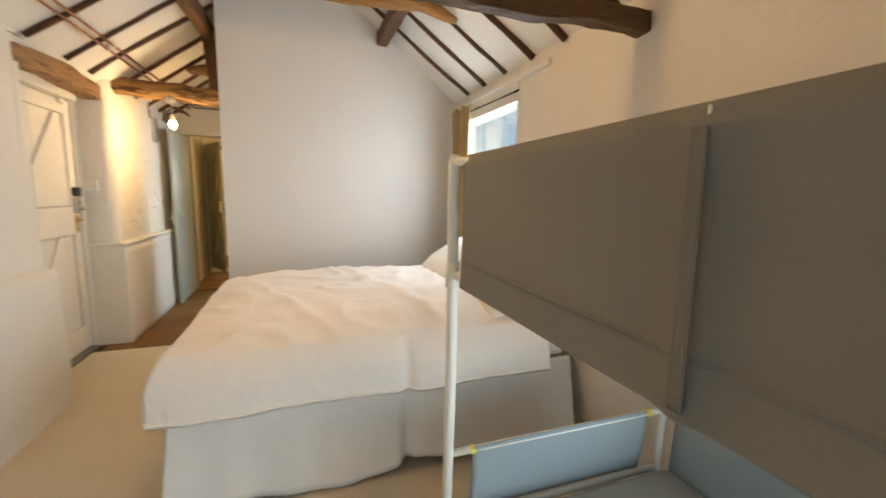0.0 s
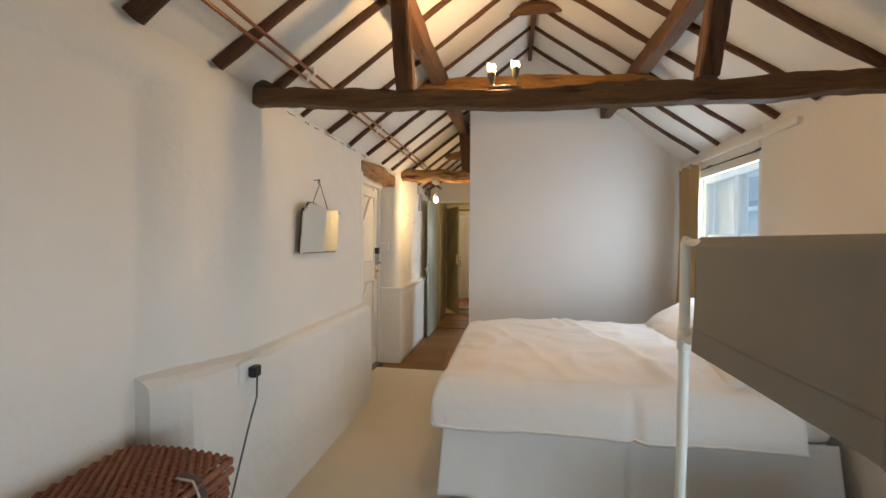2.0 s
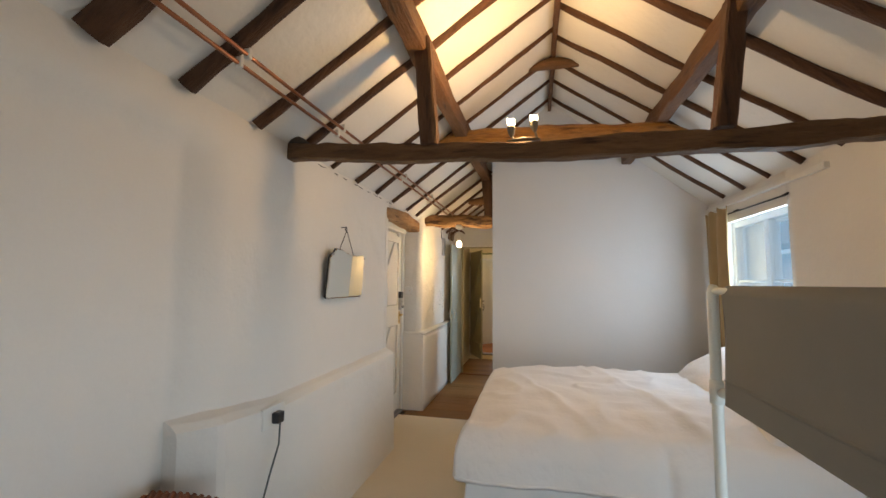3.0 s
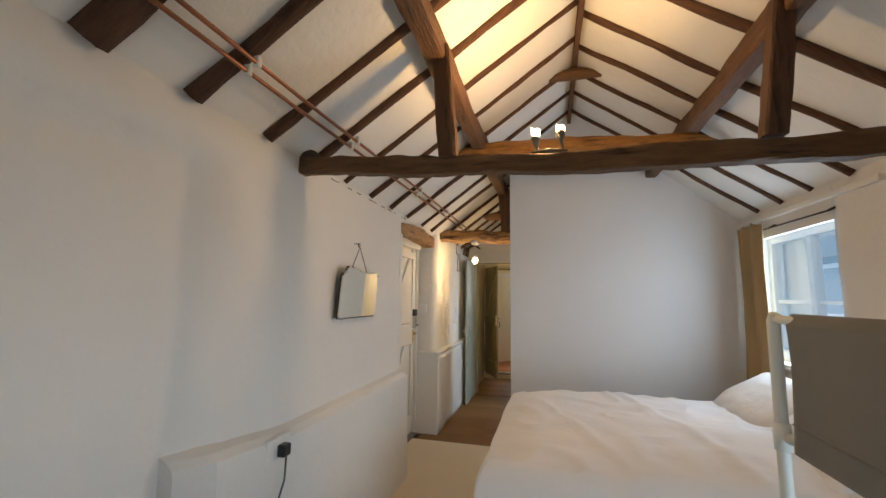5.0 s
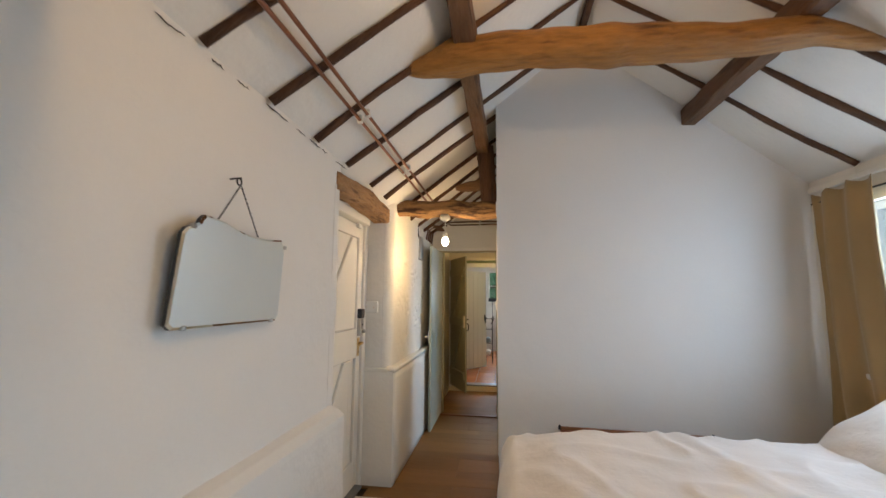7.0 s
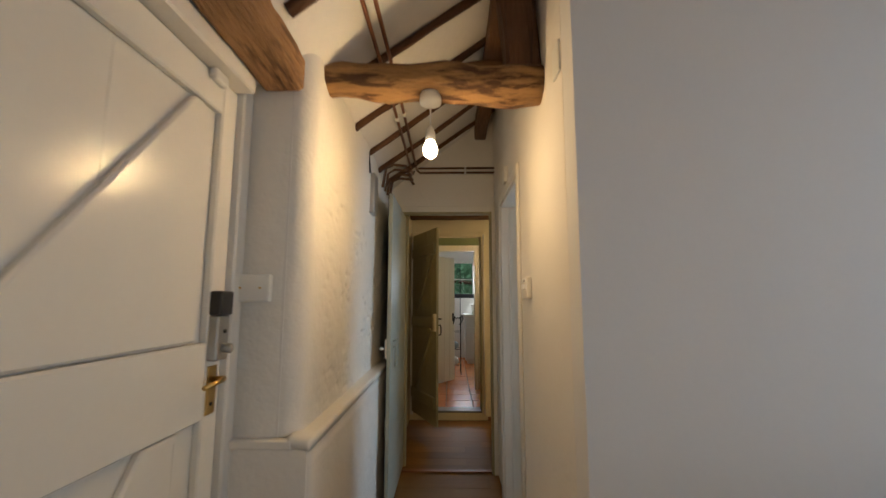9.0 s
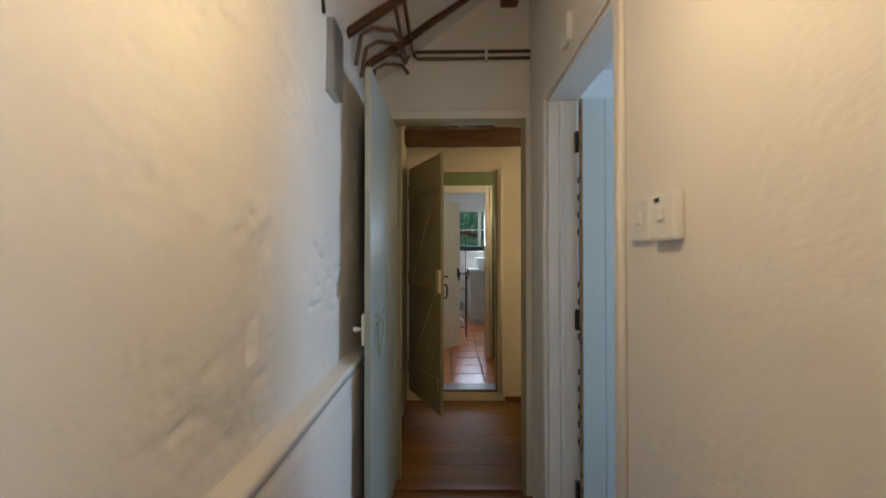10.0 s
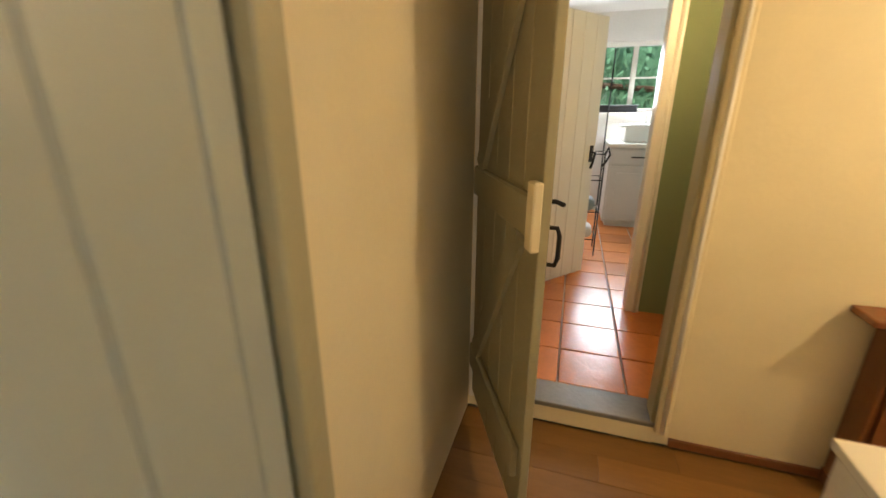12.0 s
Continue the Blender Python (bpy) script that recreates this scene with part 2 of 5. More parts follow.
def moved(bm, m):
    bmesh.ops.transform(bm, matrix=m, verts=bm.verts)
    return bm


def tube(points, radius, sides=10, bm=None, wob=0.0, seed=0.0, flat=1.0, caps=True):
    """A pipe, pole or log along points; radius is a number or one per point; wob makes it uneven."""
    bm = bm or bmesh.new()
    pts = [Vector(p) for p in points]
    rings, side = [], None
    for i, p in enumerate(pts):
        d = (pts[min(i + 1, len(pts) - 1)] - pts[max(i - 1, 0)]).normalized()
        if side is None:
            side = d.cross(Vector((0, 0, 1)) if abs(d.z) < 0.9 else Vector((1, 0, 0))).normalized()
        side = (side - d * side.dot(d)).normalized()
        up = side.cross(d)
        r = radius if isinstance(radius, (int, float)) else radius[i]
        ring = []
        for k in range(sides):
            a = 2 * math.pi * k / sides
            w = 1 + wob * noise.noise(Vector((math.cos(a) * 1.3 + seed, math.sin(a) * 1.3, p.length * 4 + seed * 3)))
            ring.append(bm.verts.new(p + (side * math.cos(a) + up * math.sin(a) * flat) * r * w))
        rings.append(ring)
    for a, b in zip(rings, rings[1:]):
        for k in range(sides):
            bm.faces.new((a[k], a[(k + 1) % sides], b[(k + 1) % sides], b[k]))
    if caps:
        bm.faces.new(rings[0][::-1])
        bm.faces.new(rings[-1])
    return bm


def sheet(nu, nv, fn, thick=None, bm=None):
    """A grid of nu x nv cells from fn(u, v), u and v in 0..1; thick, a vector, gives it a back and edges."""
    bm = bm or bmesh.new()
    g = [[bm.verts.new(fn(i / nu, j / nv)) for j in range(nv + 1)] for i in range(nu + 1)]
    for i in range(nu):
        for j in range(nv):
            bm.faces.new((g[i][j], g[i + 1][j], g[i + 1][j + 1], g[i][j + 1]))
    if thick is not None:
        t = Vector(thick)
        h = [[bm.verts.new(v.co + t) for v in row] for row in g]
        for i in range(nu):
            for j in range(nv):
                bm.faces.new((h[i][j], h[i][j + 1], h[i + 1][j + 1], h[i + 1][j]))
        rim = [(i, 0) for i in range(nu)] + [(nu, j) for j in range(nv)] + [(i, nv) for i in range(nu, 0, -1)] + [(0, j) for j in range(nv, 0, -1)]
        for (a, b), (c, d) in zip(rim, rim[1:] + rim[:1]):
            bm.faces.new((g[a][b], h[a][b], h[c][d], g[c][d]))
    bmesh.ops.recalc_face_normals(bm, faces=bm.faces)
    return bm


def rough_at(p, amp, size=2.2):
    return amp * (noise.noise(Vector(p) * size) + 0.4 * noise.noise(Vector(p) * size * 3.7))


def profile_wall(name, prof, y0, y1, back, material, amp=0.006, step=0.06):
    """An old wall along y: prof is a list of (x, z) up the inner face; back is the outer plane's x."""
    pts = []
    for (xa, za), (xb, zb) in zip(prof, prof[1:]):
        n = max(1, int(math.hypot(xb - xa, zb - za) / step))
        pts += [(xa + (xb - xa) * k / n, za + (zb - za) * k / n) for k in range(n)]
    pts.append(prof[-1])
    nv, nu = len(pts) - 1, max(1, int((y1 - y0) / step))
    bm = bmesh.new()
    g, h = [], []
    for i in range(nu + 1):
        y = y0 + (y1 - y0) * i / nu
        g.append([bm.verts.new((x + rough_at((x, y, z), amp), y, z)) for x, z in pts])
        h.append([bm.verts.new((back, y, z)) for x, z in pts])
    for i in range(nu):
        for j in range(nv):
            bm.faces.new((g[i][j], g[i][j + 1], g[i + 1][j + 1], g[i + 1][j]))
        bm.faces.new((h[i][0], h[i + 1][0], h[i + 1][nv], h[i][nv]))
    for r, s in ((g[0], h[0]), (g[nu], h[nu])):
        for j in range(nv):
            bm.faces.new((r[j], s[j], s[j + 1], r[j + 1]))
    for j in (0, nv):
        for i in range(nu):
            bm.faces.new((g[i][j], g[i + 1][j], h[i + 1][j], h[i][j]))
    bmesh.ops.remove_doubles(bm, verts=bm.verts, dist=1e-5)
    bmesh.ops.recalc_face_normals(bm, faces=bm.faces)
    return thing(name, bm, material, kind="structure", smooth=True)


def wall_box(name, x0, x1, y0, y1, z0, z1, material=None):
    return thing(name, box(x0, x1, y0, y1, z0, z1), material or plaster, kind="structure")


# ---- the shell of the bedroom and corridor ----
RX, RZ, SL = 0.02, 3.36, 0.785          # ridge place, height and slope of the ceiling


def roof_z(x):
    return RZ - abs(x - RX) * SL


REAR = -1.9
END = 6.12
bm = box(-1.95, 1.9, REAR - 0.2, 3.98, -0.08, 0.0)
thing("floor_carpet", bm, carpet, kind="structure")
thing("floor_boards_base", box(-1.95, 1.75, 3.98, 7.47, -0.08, -0.012), joint_dark, kind="structure")

# left wall: recess by the hamper, thicker lower part with a ledge, door recess, corridor wall
def ease(f):
    f = max(0.0, min(1.0, f))
    return f * f * (3 - 2 * f)


def left_face(u, v):
    y, z = REAR + u * (3.13 - REAR), v * 2.42
    step = 0.085 * (1.0 if y < 0.95 else max(0.0, 1 - (y - 0.95) / 0.19) ** 1.7) * (1 - ease((z - 1.97) / 0.10))
    return (-1.452 - step - 0.012 * v + rough_at((0.2, y, z), 0.008, 1.6) + rough_at((0.9, y, z), 0.003, 6), y, z)


thing("wall_left", sheet(260, 60, left_face, (-0.45, 0, 0)), plaster, kind="structure", smooth=True)


def dado_face(u, v):
    y, z = 0.945 + u * 2.155, v * 0.865
    top = max(0.0, v - 0.93) / 0.07
    near = max(0.0, 1 - (y - 0.945) / 0.13)
    return (-1.362 - 0.02 * v - 0.10 * top * top - 0.10 * near ** 1.25 + rough_at((0.4, y, z), 0.007, 1.8) + rough_at((0.1, y, z), 0.003, 6), y, z + 0.045 * v * ease((1.55 - y) / 0.5))


thing("wall_left_lower", sheet(60, 34, dado_face, (-0.3, 0, 0)), plaster, kind="structure", smooth=False)
profile_wall("wall_left_over_door", [(-1.5, 2.155), (-1.48, 2.42)], 3.13, 4.16, -1.95, plaster, 0.004)
profile_wall("wall_left_corridor_lower", [(-1.397, 0), (-1.397, 0.84)], 4.16, END, -1.95, plaster, 0.003)
CW = END
bm = bmesh.new()
def corridor_face(u, v):
    y, z = 4.165 + u * (CW - 4.165), 0.872 + v * 1.55
    r = 0.085
    d = max(0.0, r - (y - 4.165))
    x = -1.44 - (r - math.sqrt(max(0, r * r - d * d)))
    lump = ease((y - 4.28) * 3) * ease((5.9 - y) * 4) * max(0, 1 - abs(z - 1.25) * 1.2) * max(0.0, min(1.3, 0.5 + 2.0 * noise.noise(Vector((5, y * 3.1, z * 3.7)))))
    x += rough_at((0.3, y, z), 0.010, 1.6) + lump * (rough_at((0.7, y, z * 1.6), 0.010, 9) - 0.032 * max(0.0, noise.noise(Vector((3, y * 16, z * 27))) - 0.15) - 0.002 * max(0.0, 1 - 5 * abs(noise.noise(Vector((8, y * 12, z * 20))))))
    return (x, y, z)
sheet(260, 210, corridor_face, (-0.5, 0, 0), bm)
thing("wall_left_corridor", bm, plaster_rough, kind="structure", smooth=True)
bm = sheet(24, 8, lambda u, v: (-1.388 - 0.07 * v + rough_at((u * 2, 0, 1), 0.002), 4.14 + u * 1.9, 0.872 + 0.012 * v + rough_at((u * 2, 3, v), 0.002)), (0, 0, -0.03))
thing("ledge_trim", bm, trim_paint, kind="structure", smooth=True)
thing("ledge_return_trim", box(-1.645, -1.445, 4.138, 4.172, 0.845, 0.874, 0.006, 2), trim_paint, kind="structure")
wall_box("wall_return_lower", -1.66, -1.40, 4.150, 4.30, 0, 0.845)

# right wall with the window opening
W0, W1, WZ0, WZ1 = 2.70, 3.60, 1.02, 1.98
wall_box("wall_right_under_window", 1.49, 1.9, W0, W1, 0, WZ0)
wall_box("wall_right_over_window", 1.49, 1.9, W0, W1, WZ1, 2.6)
profile_wall("wall_right_near", [(1.49, 0), (1.49, 2.0), (1.48, 2.4)], 0.55, W0, 1.9, plaster, 0.006)
profile_wall("wall_right_rear", [(1.49, 0), (1.49, 2.0), (1.48, 2.4)], REAR, -0.75, 1.9, plaster, 0.006)
# low opening added out of view, below the bunk deck, for that lamp
wall_box("wall_right_under_bunk_window", 1.49, 1.9, -0.75, 0.55, 0, 0.35)
wall_box("wall_right_over_bunk_window", 1.49, 1.9, -0.75, 0.55, 0.97, 2.4)
profile_wall("wall_right_far", [(1.49, 0), (1.49, 2.4)], W1, 4.75, 1.9, plaster, 0.004)
wall_box("wall_right_bathroom_under", 1.49, 1.9, 4.75, 5.65, 0, 1.0)
wall_box("wall_right_bathroom_over", 1.49, 1.9, 4.75, 5.65, 2.0, 2.4)
wall_box("wall_right_bathroom_end", 1.49, 1.9, 5.65, 6.3, 0, 2.4)

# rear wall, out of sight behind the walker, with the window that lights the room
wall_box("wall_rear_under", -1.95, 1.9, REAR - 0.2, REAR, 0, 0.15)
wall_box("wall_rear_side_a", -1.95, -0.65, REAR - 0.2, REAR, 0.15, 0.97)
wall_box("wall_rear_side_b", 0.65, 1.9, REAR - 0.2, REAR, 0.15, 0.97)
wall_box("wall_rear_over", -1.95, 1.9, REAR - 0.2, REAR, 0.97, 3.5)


def gable(name, x0, x1, y0, y1, z0, holes, material):
    """A wall across the room up to the roof slope, pierced by holes (x0, x1, z0, z1)."""
    xs = sorted({x0, x1, *[h[0] for h in holes], *[h[1] for h in holes], *([RX] if x0 < RX < x1 else [])})
    bm = bmesh.new()
    for a, b in zip(xs, xs[1:]):
        cuts = [h for h in holes if h[0] <= a and h[1] >= b]
        spans, z = [], z0
        for h in cuts:
            if h[2] > z:
                spans.append((z, h[2], h[2]))
            z = h[3]
        spans.append((z, roof_z(a) + 0.03, roof_z(b) + 0.03))
        for lo, ta, tb in spans:
            v = [bm.verts.new(p) for p in ((a, y0, lo), (b, y0, lo), (b, y0, tb), (a, y0, ta), (a, y1, lo), (b, y1, lo), (b, y1, tb), (a, y1, ta))]
            for f in ((0, 1, 2, 3), (5, 4, 7, 6), (0, 4, 5, 1), (3, 2, 6, 7), (0, 3, 7, 4), (1, 5, 6, 2)):
                bm.faces.new([v[i] for i in f])
    bmesh.ops.remove_doubles(bm, verts=bm.verts, dist=1e-5)
    bmesh.ops.recalc_face_normals(bm, faces=bm.faces)
    return thing(name, bm, material, kind="structure")


PX, PY = -0.588, 3.96                    # corner of the partition behind the bed
bm = sheet(50, 40, lambda u, v: (PX + u * (1.5 - PX), PY + rough_at((u * 2, 7, v * 2), 0.004, 1.5), v * (roof_z(PX + u * (1.5 - PX)) + 0.03)), (0, 0.11, 0))
thing("wall_partition", bm, plaster_cool, kind="structure", smooth=False)
B0, B1, BZ = 4.945, 5.72, 1.99            # bathroom doorway
wall_box("wall_corridor_a", PX, PX + 0.11, PY + 0.112, B0, 0, 2.92)
wall_box("wall_corridor_b", PX, PX + 0.11, B1, END, 0, 2.92)
wall_box("wall_corridor_over", PX, PX + 0.11, B0, B1, BZ, 2.92)
D0, D1, DZ = -1.375, -0.632, 2.03         # doorway at the corridor's end
gable("wall_corridor_end", -1.95, 1.9, END, END + 0.12, 0, [(D0, D1 + 0.05, 0, DZ + 0.03)], plaster)

for nm, xa, xb in (("ceiling_left", -1.75, RX), ("ceiling_right", RX, 1.75)):
    bm = sheet(26, 100, lambda u, v: (xa + (xb - xa) * u, REAR - 0.15 + v * (END + 0.3 - REAR), roof_z(xa + (xb - xa) * u)
               + (rough_at((xa + (xb - xa) * u, v * 8, 1.5), 0.010, 1.3) if 0 < u < 1 else 0)), (0, 0, 0.12))
    thing(nm, bm, ceiling_mat, kind="structure", smooth=True)

# ---- roof timbers ----
def rafter(sign, y, seed, r=0.030, x_end=None):
    x0 = x_end if x_end is not None else (-1.45 if sign < 0 else 1.475)
    pts, rad = [], []
    for k in range(15):
        f = k / 14
        x = x0 + (RX + sign * 0.015 - x0) * f
        wy = 0.03 * noise.noise(Vector((seed * 7.1, f * 2.6, sign * 3.0))) + 0.008 * noise.noise(Vector((seed, f * 9, 2)))
        pts.append((x, y + 0.2 * f + wy, roof_z(x) - 0.014 + 0.008 * noise.noise(Vector((seed, f * 6, 9)))))
        rad.append(r * (1.08 - 0.25 * f) * (1 + 0.32 * noise.noise(Vector((seed * 3, f * 9, 1)))))
    bm = tube(pts, rad, 8, wob=0.35, seed=seed, flat=0.9)
    return thing("rafter", bm, rafter_wood, "rough brown pole rafter under the white sloping ceiling", "rafter", "roof rafters", smooth=True)


LEFT = [-1.42, -1.03, -0.64, -0.25, 0.13, 0.514, 0.857, 1.27, 1.655, 2.04, 2.42, 2.81, 3.21, 3.64, 3.99, 4.47, 4.86, 5.22, 5.56, 5.9]
RIGHT = [-1.42, -1.03, -0.64, -0.25, 0.13, 0.53, 0.93, 1.33, 1.72, 2.105, 2.45, 2.81, 3.165, 3.52]
for k, y in enumerate(LEFT):
    rafter(-1, y - (0.025 if y > 1.6 else 0), 1.37 + k * 0.91, 0.046 if y < 0.6 else 0.032 if y < 1 else 0.027 if y < 1.8 else 0.021)
for k, y in enumerate(RIGHT):
    rafter(1, y + (0.04 if y > 2 else 0.02), 40.3 + k * 0.77, 0.03 if y < 2 else 0.025 if y < 2.6 else 0.02)


def squared(a, b, w, h, seed=0.0, rough=0.012, lift=None, sections=26, bm=None):
    """A hewn timber from a to b, w wide and h high, with waney edges; lift(f) bends it upwards."""
    bm = bm or bmesh.new()
    a, b = Vector(a), Vector(b)
    d = (b - a).normalized()
    side = d.cross(Vector((0, 0, 1))).normalized() if abs(d.z) < 0.95 else Vector((1, 0, 0))
    up = side.cross(d).normalized()
    rings = []
    c = 0.2
    shape = [(-1 + c, -1), (1 - c, -1), (1, -1 + c), (1, 1 - c), (1 - c, 1), (-1 + c, 1), (-1, 1 - c), (-1, -1 + c)]
    for i in range(sections + 1):
        f = i / sections
        p = a + (b - a) * f + Vector((0, 0, lift(f) if lift else 0))
        ring = []
        for k, (s, u) in enumerate(shape):
            q = p + side * s * w / 2 + up * u * h / 2
            o = rough * noise.noise(Vector((k // 2 * 1.7 + seed, f * (b - a).length * 3.5, seed))) + rough * 0.5 * noise.noise(Vector((k + seed, f * (b - a).length * 13, 4)))
            ring.append(bm.verts.new(q + (side * s + up * u).normalized() * o))
        rings.append(ring)
    for r, s in zip(rings, rings[1:]):
        for k in range(8):
            bm.faces.new((r[k], r[(k + 1) % 8], s[(k + 1) % 8], s[k]))
    bm.faces.new(rings[0][::-1])
    bm.faces.new(rings[-1])
    bmesh.ops.recalc_face_normals(bm, faces=bm.faces)
    return bm


thing("tie_beam", squared((-1.49, 1.575, 2.155), (1.53, 1.575, 2.085), 0.075, 0.088, 3, 0.018, lambda f: -0.045 * math.sin(f * math.pi) + 0.004 * math.sin(f * 23), 90), old_wood,
      "long dark hewn tie beam across the bedroom", "beam")
thing("purlin", squared((-0.745, REAR, 2.69), (-0.70, END, 2.70), 0.10, 0.12, 9, 0.016, lambda f: 0.02 * math.sin(f * 9), 70), long_wood,
      "uneven brown purlin along the ceiling slope", "purlin", "purlins")
thing("purlin", squared((0.77, REAR, 2.69), (0.77, PY + 0.02, 2.70), 0.10, 0.12, 13, 0.016, lambda f: 0.02 * math.sin(f * 7), 60), long_wood,
      "uneven brown purlin along the ceiling slope", "purlin", "purlins")
thing("strut", squared((-0.655, 1.55, 2.13), (-0.70, 1.55, 2.70), 0.085, 0.075, 5, 0.008), post_wood, "dark upright strut between tie beam and purlin", "strut", "struts")
thing("strut", squared((0.665, 1.55, 2.12), (0.735, 1.55, 2.70), 0.085, 0.075, 6, 0.008), post_wood, "dark upright strut between tie beam and purlin", "strut", "struts")
thing("ridge_board", squared((RX, REAR, RZ - 0.05), (RX, PY + 0.02, RZ - 0.05), 0.035, 0.07, 8, 0.006, None, 60), rafter_wood, "narrow brown ridge board", "beam")
LUMPS = ((0.12, 0.05, 0.006), (0.31, 0.03, -0.006), (0.47, 0.03, 0.010), (0.8, 0.05, 0.006), (0.88, 0.03, -0.006))


def log_radius(x):
    """The collar log's radius across the room: thicker in the middle, tapered to both ends, swollen at the knots."""
    f = (x + 1.03) / 2.1
    r = 0.089 - 0.022 * ease((x - 0.1) / 0.6)
    r *= 0.2 + 0.8 * min(1.0, (x + 1.03) / 0.26) ** 0.7
    r *= 0.3 + 0.7 * min(1.0, max(0.0, 1.07 - x) / 0.30) ** 0.8
    return r + (sum(h * math.exp(-((f - c) / w) ** 2) for c, w, h in LUMPS) + 0.002 * math.sin(f * 60)) * min(1, 8 * f, 8 - 8 * f)


def log_height(x):
    return 2.598 - 0.016 * x - 0.045 * ease((-0.72 - x) / 0.28) - 0.085 * ease((x - 0.74) / 0.36) + 0.004 * math.sin(x * 9)


xs = [-1.03 + 2.1 * k / 84 for k in range(85)]
pts = [(x, 2.845 + 0.015 * math.sin(x * 5), log_height(x)) for x in xs]
rad = [max(0.008, log_radius(x)) for x in xs]
thing("collar_beam", tube(pts, rad, 16, wob=0.2, seed=2.2), log_wood, "orange-brown round log collar beam with knots", "beam", smooth=True)
pts = [(RX - 0.2 + 0.4 * k / 10, 2.93, 3.21 + 0.03 * math.sin(math.pi * k / 10)) for k in range(11)]
rad = [0.016 + 0.034 * math.sin(math.pi * k / 10) for k in range(11)]
thing("apex_collar", tube(pts, rad, 8, wob=0.3, seed=7.0), old_wood, "short curved dark brace under the ridge", "beam", smooth=True)
thing("corridor_beam", tube([(-1.53 + (PX + 0.55 + 1.0) * k / 14, 4.37, 2.2 - 0.003 * k + 0.008 * math.sin(k)) for k in range(15)], [0.074 + 0.005 * math.sin(k * 1.7) for k in range(15)], 12, wob=0.3, seed=21), bark_wood, "rough light-brown round tie beam over the corridor", "beam", smooth=True)
thing("corridor_strut", squared((-0.655, 4.40, 2.22), (-0.69, 4.40, 2.72), 0.14, 0.13, 23, 0.01), post_wood, "dark strut above the corridor beam", "strut")
bm = tube([(-1.0 + 0.33 * k / 6, 4.86, 2.50 + 0.005 * k) for k in range(7)], [0.02, 0.04, 0.05, 0.055, 0.055, 0.055, 0.05], 8, wob=0.3, seed=4)
thing("corridor_collar", bm, old_wood, "dark stub collar beam over the corridor", "beam", smooth=True)
thing("door_lintel", squared((-1.53, 3.08, 2.075), (-1.53, 4.14, 2.085), 0.14, 0.115, 31, 0.016, lambda f: 0.03 * math.sin(f * math.pi)), lintel_wood,
      "worn brown oak lintel over the white plank door", "lintel")

# the plaster gap's shade, put in as a small near-black lump
thing("beam_end_stub", tube([(-1.475, 1.57, 2.20), (-1.44, 1.57, 2.215), (-1.39, 1.575, 2.205), (-1.35, 1.575, 2.195)], [0.026, 0.03, 0.02, 0.006], 10, wob=0.5, seed=9), crack_dark,
      "dark lump standing in for the shaded plaster gap above the tie beam's end", "stub", smooth=True)
t = empty("eaves_crack", "broken dark crack where the wall plaster meets the sloping ceiling", "crack")
rnd = random.Random(12)
y = 1.85
while y < 3.1:
    w = rnd.uniform(0.05, 0.16)
    n = 7
    part("crack", tube([(-1.4535, y + w * k / n, roof_z(-1.452) - 0.035 + rnd.uniform(-0.004, 0.004)) for k in range(n + 1)], [0.0012] + [rnd.uniform(0.0014, 0.0030) for k in range(n - 1)] + [0.0012], 6), crack_dark, t)
    y += w + rnd.uniform(0.03, 0.12)

# ---- copper pipes along the left slope and over the far doorway ----
def pipe_run(dx, dz, name="copper_pipe"):
    t = empty(name, "thin copper heating pipe clipped under the rafters", "pipe", "heating pipes")
    bm = tube([(-1.245 + dx, REAR, 2.265 + dz), (-1.25 + dx, 1.2, 2.28 + dz), (-1.25 + dx, 3.0, 2.31 + dz), (-1.25 + dx, 4.9, 2.325 + dz), (-1.26 + dx, 6.03, 2.33 + dz)], 0.0085, 8)
    part("pipe", bm, copper, t, smooth=True)
    bm = tube([(-1.26 + dx, 6.0, 2.33 + dz), (-1.26 + dx, 6.08, 2.34 + dz), (-1.24 + dx, 6.09, 2.39 - dx), (PX, 6.09, 2.392 - dx)], 0.009, 8)
    part("pipe_bend", bm, dull_pipe, t, "dull brown pipe along the end wall", smooth=True)
    for y in (0.90, 1.70, 2.85, 3.75, 5.0):
        zc = 2.26 + 0.016 * min(y, 3.5) + dz
        part("clip", box(-1.263 + dx, -1.237 + dx, y - 0.008, y + 0.012, zc - 0.012, zc + 0.03, 0.003), white_plastic, t, "white pipe clip")
    part("clip", box(-0.835, -0.82, 6.07, 6.10, 2.375 - dx, 2.41 - dx, 0.003), white_plastic, t, "white pipe clip")


pipe_run(0.0, 0.0)
pipe_run(0.038, 0.028)
t = empty("pipe_cluster", "cluster of bent brown pipes in the corridor corner", "pipes")
for k in range(4):
    y = 5.62 + 0.11 * k
    part("pipe", tube([(-1.43, y, 2.10), (-1.41, y + 0.01, 2.24), (-1.36, y + 0.02, 2.27), (-1.27, y + 0.02, 2.26), (-1.24, y + 0.03, 2.22)], 0.010, 8), dull_pipe, t, smooth=True)

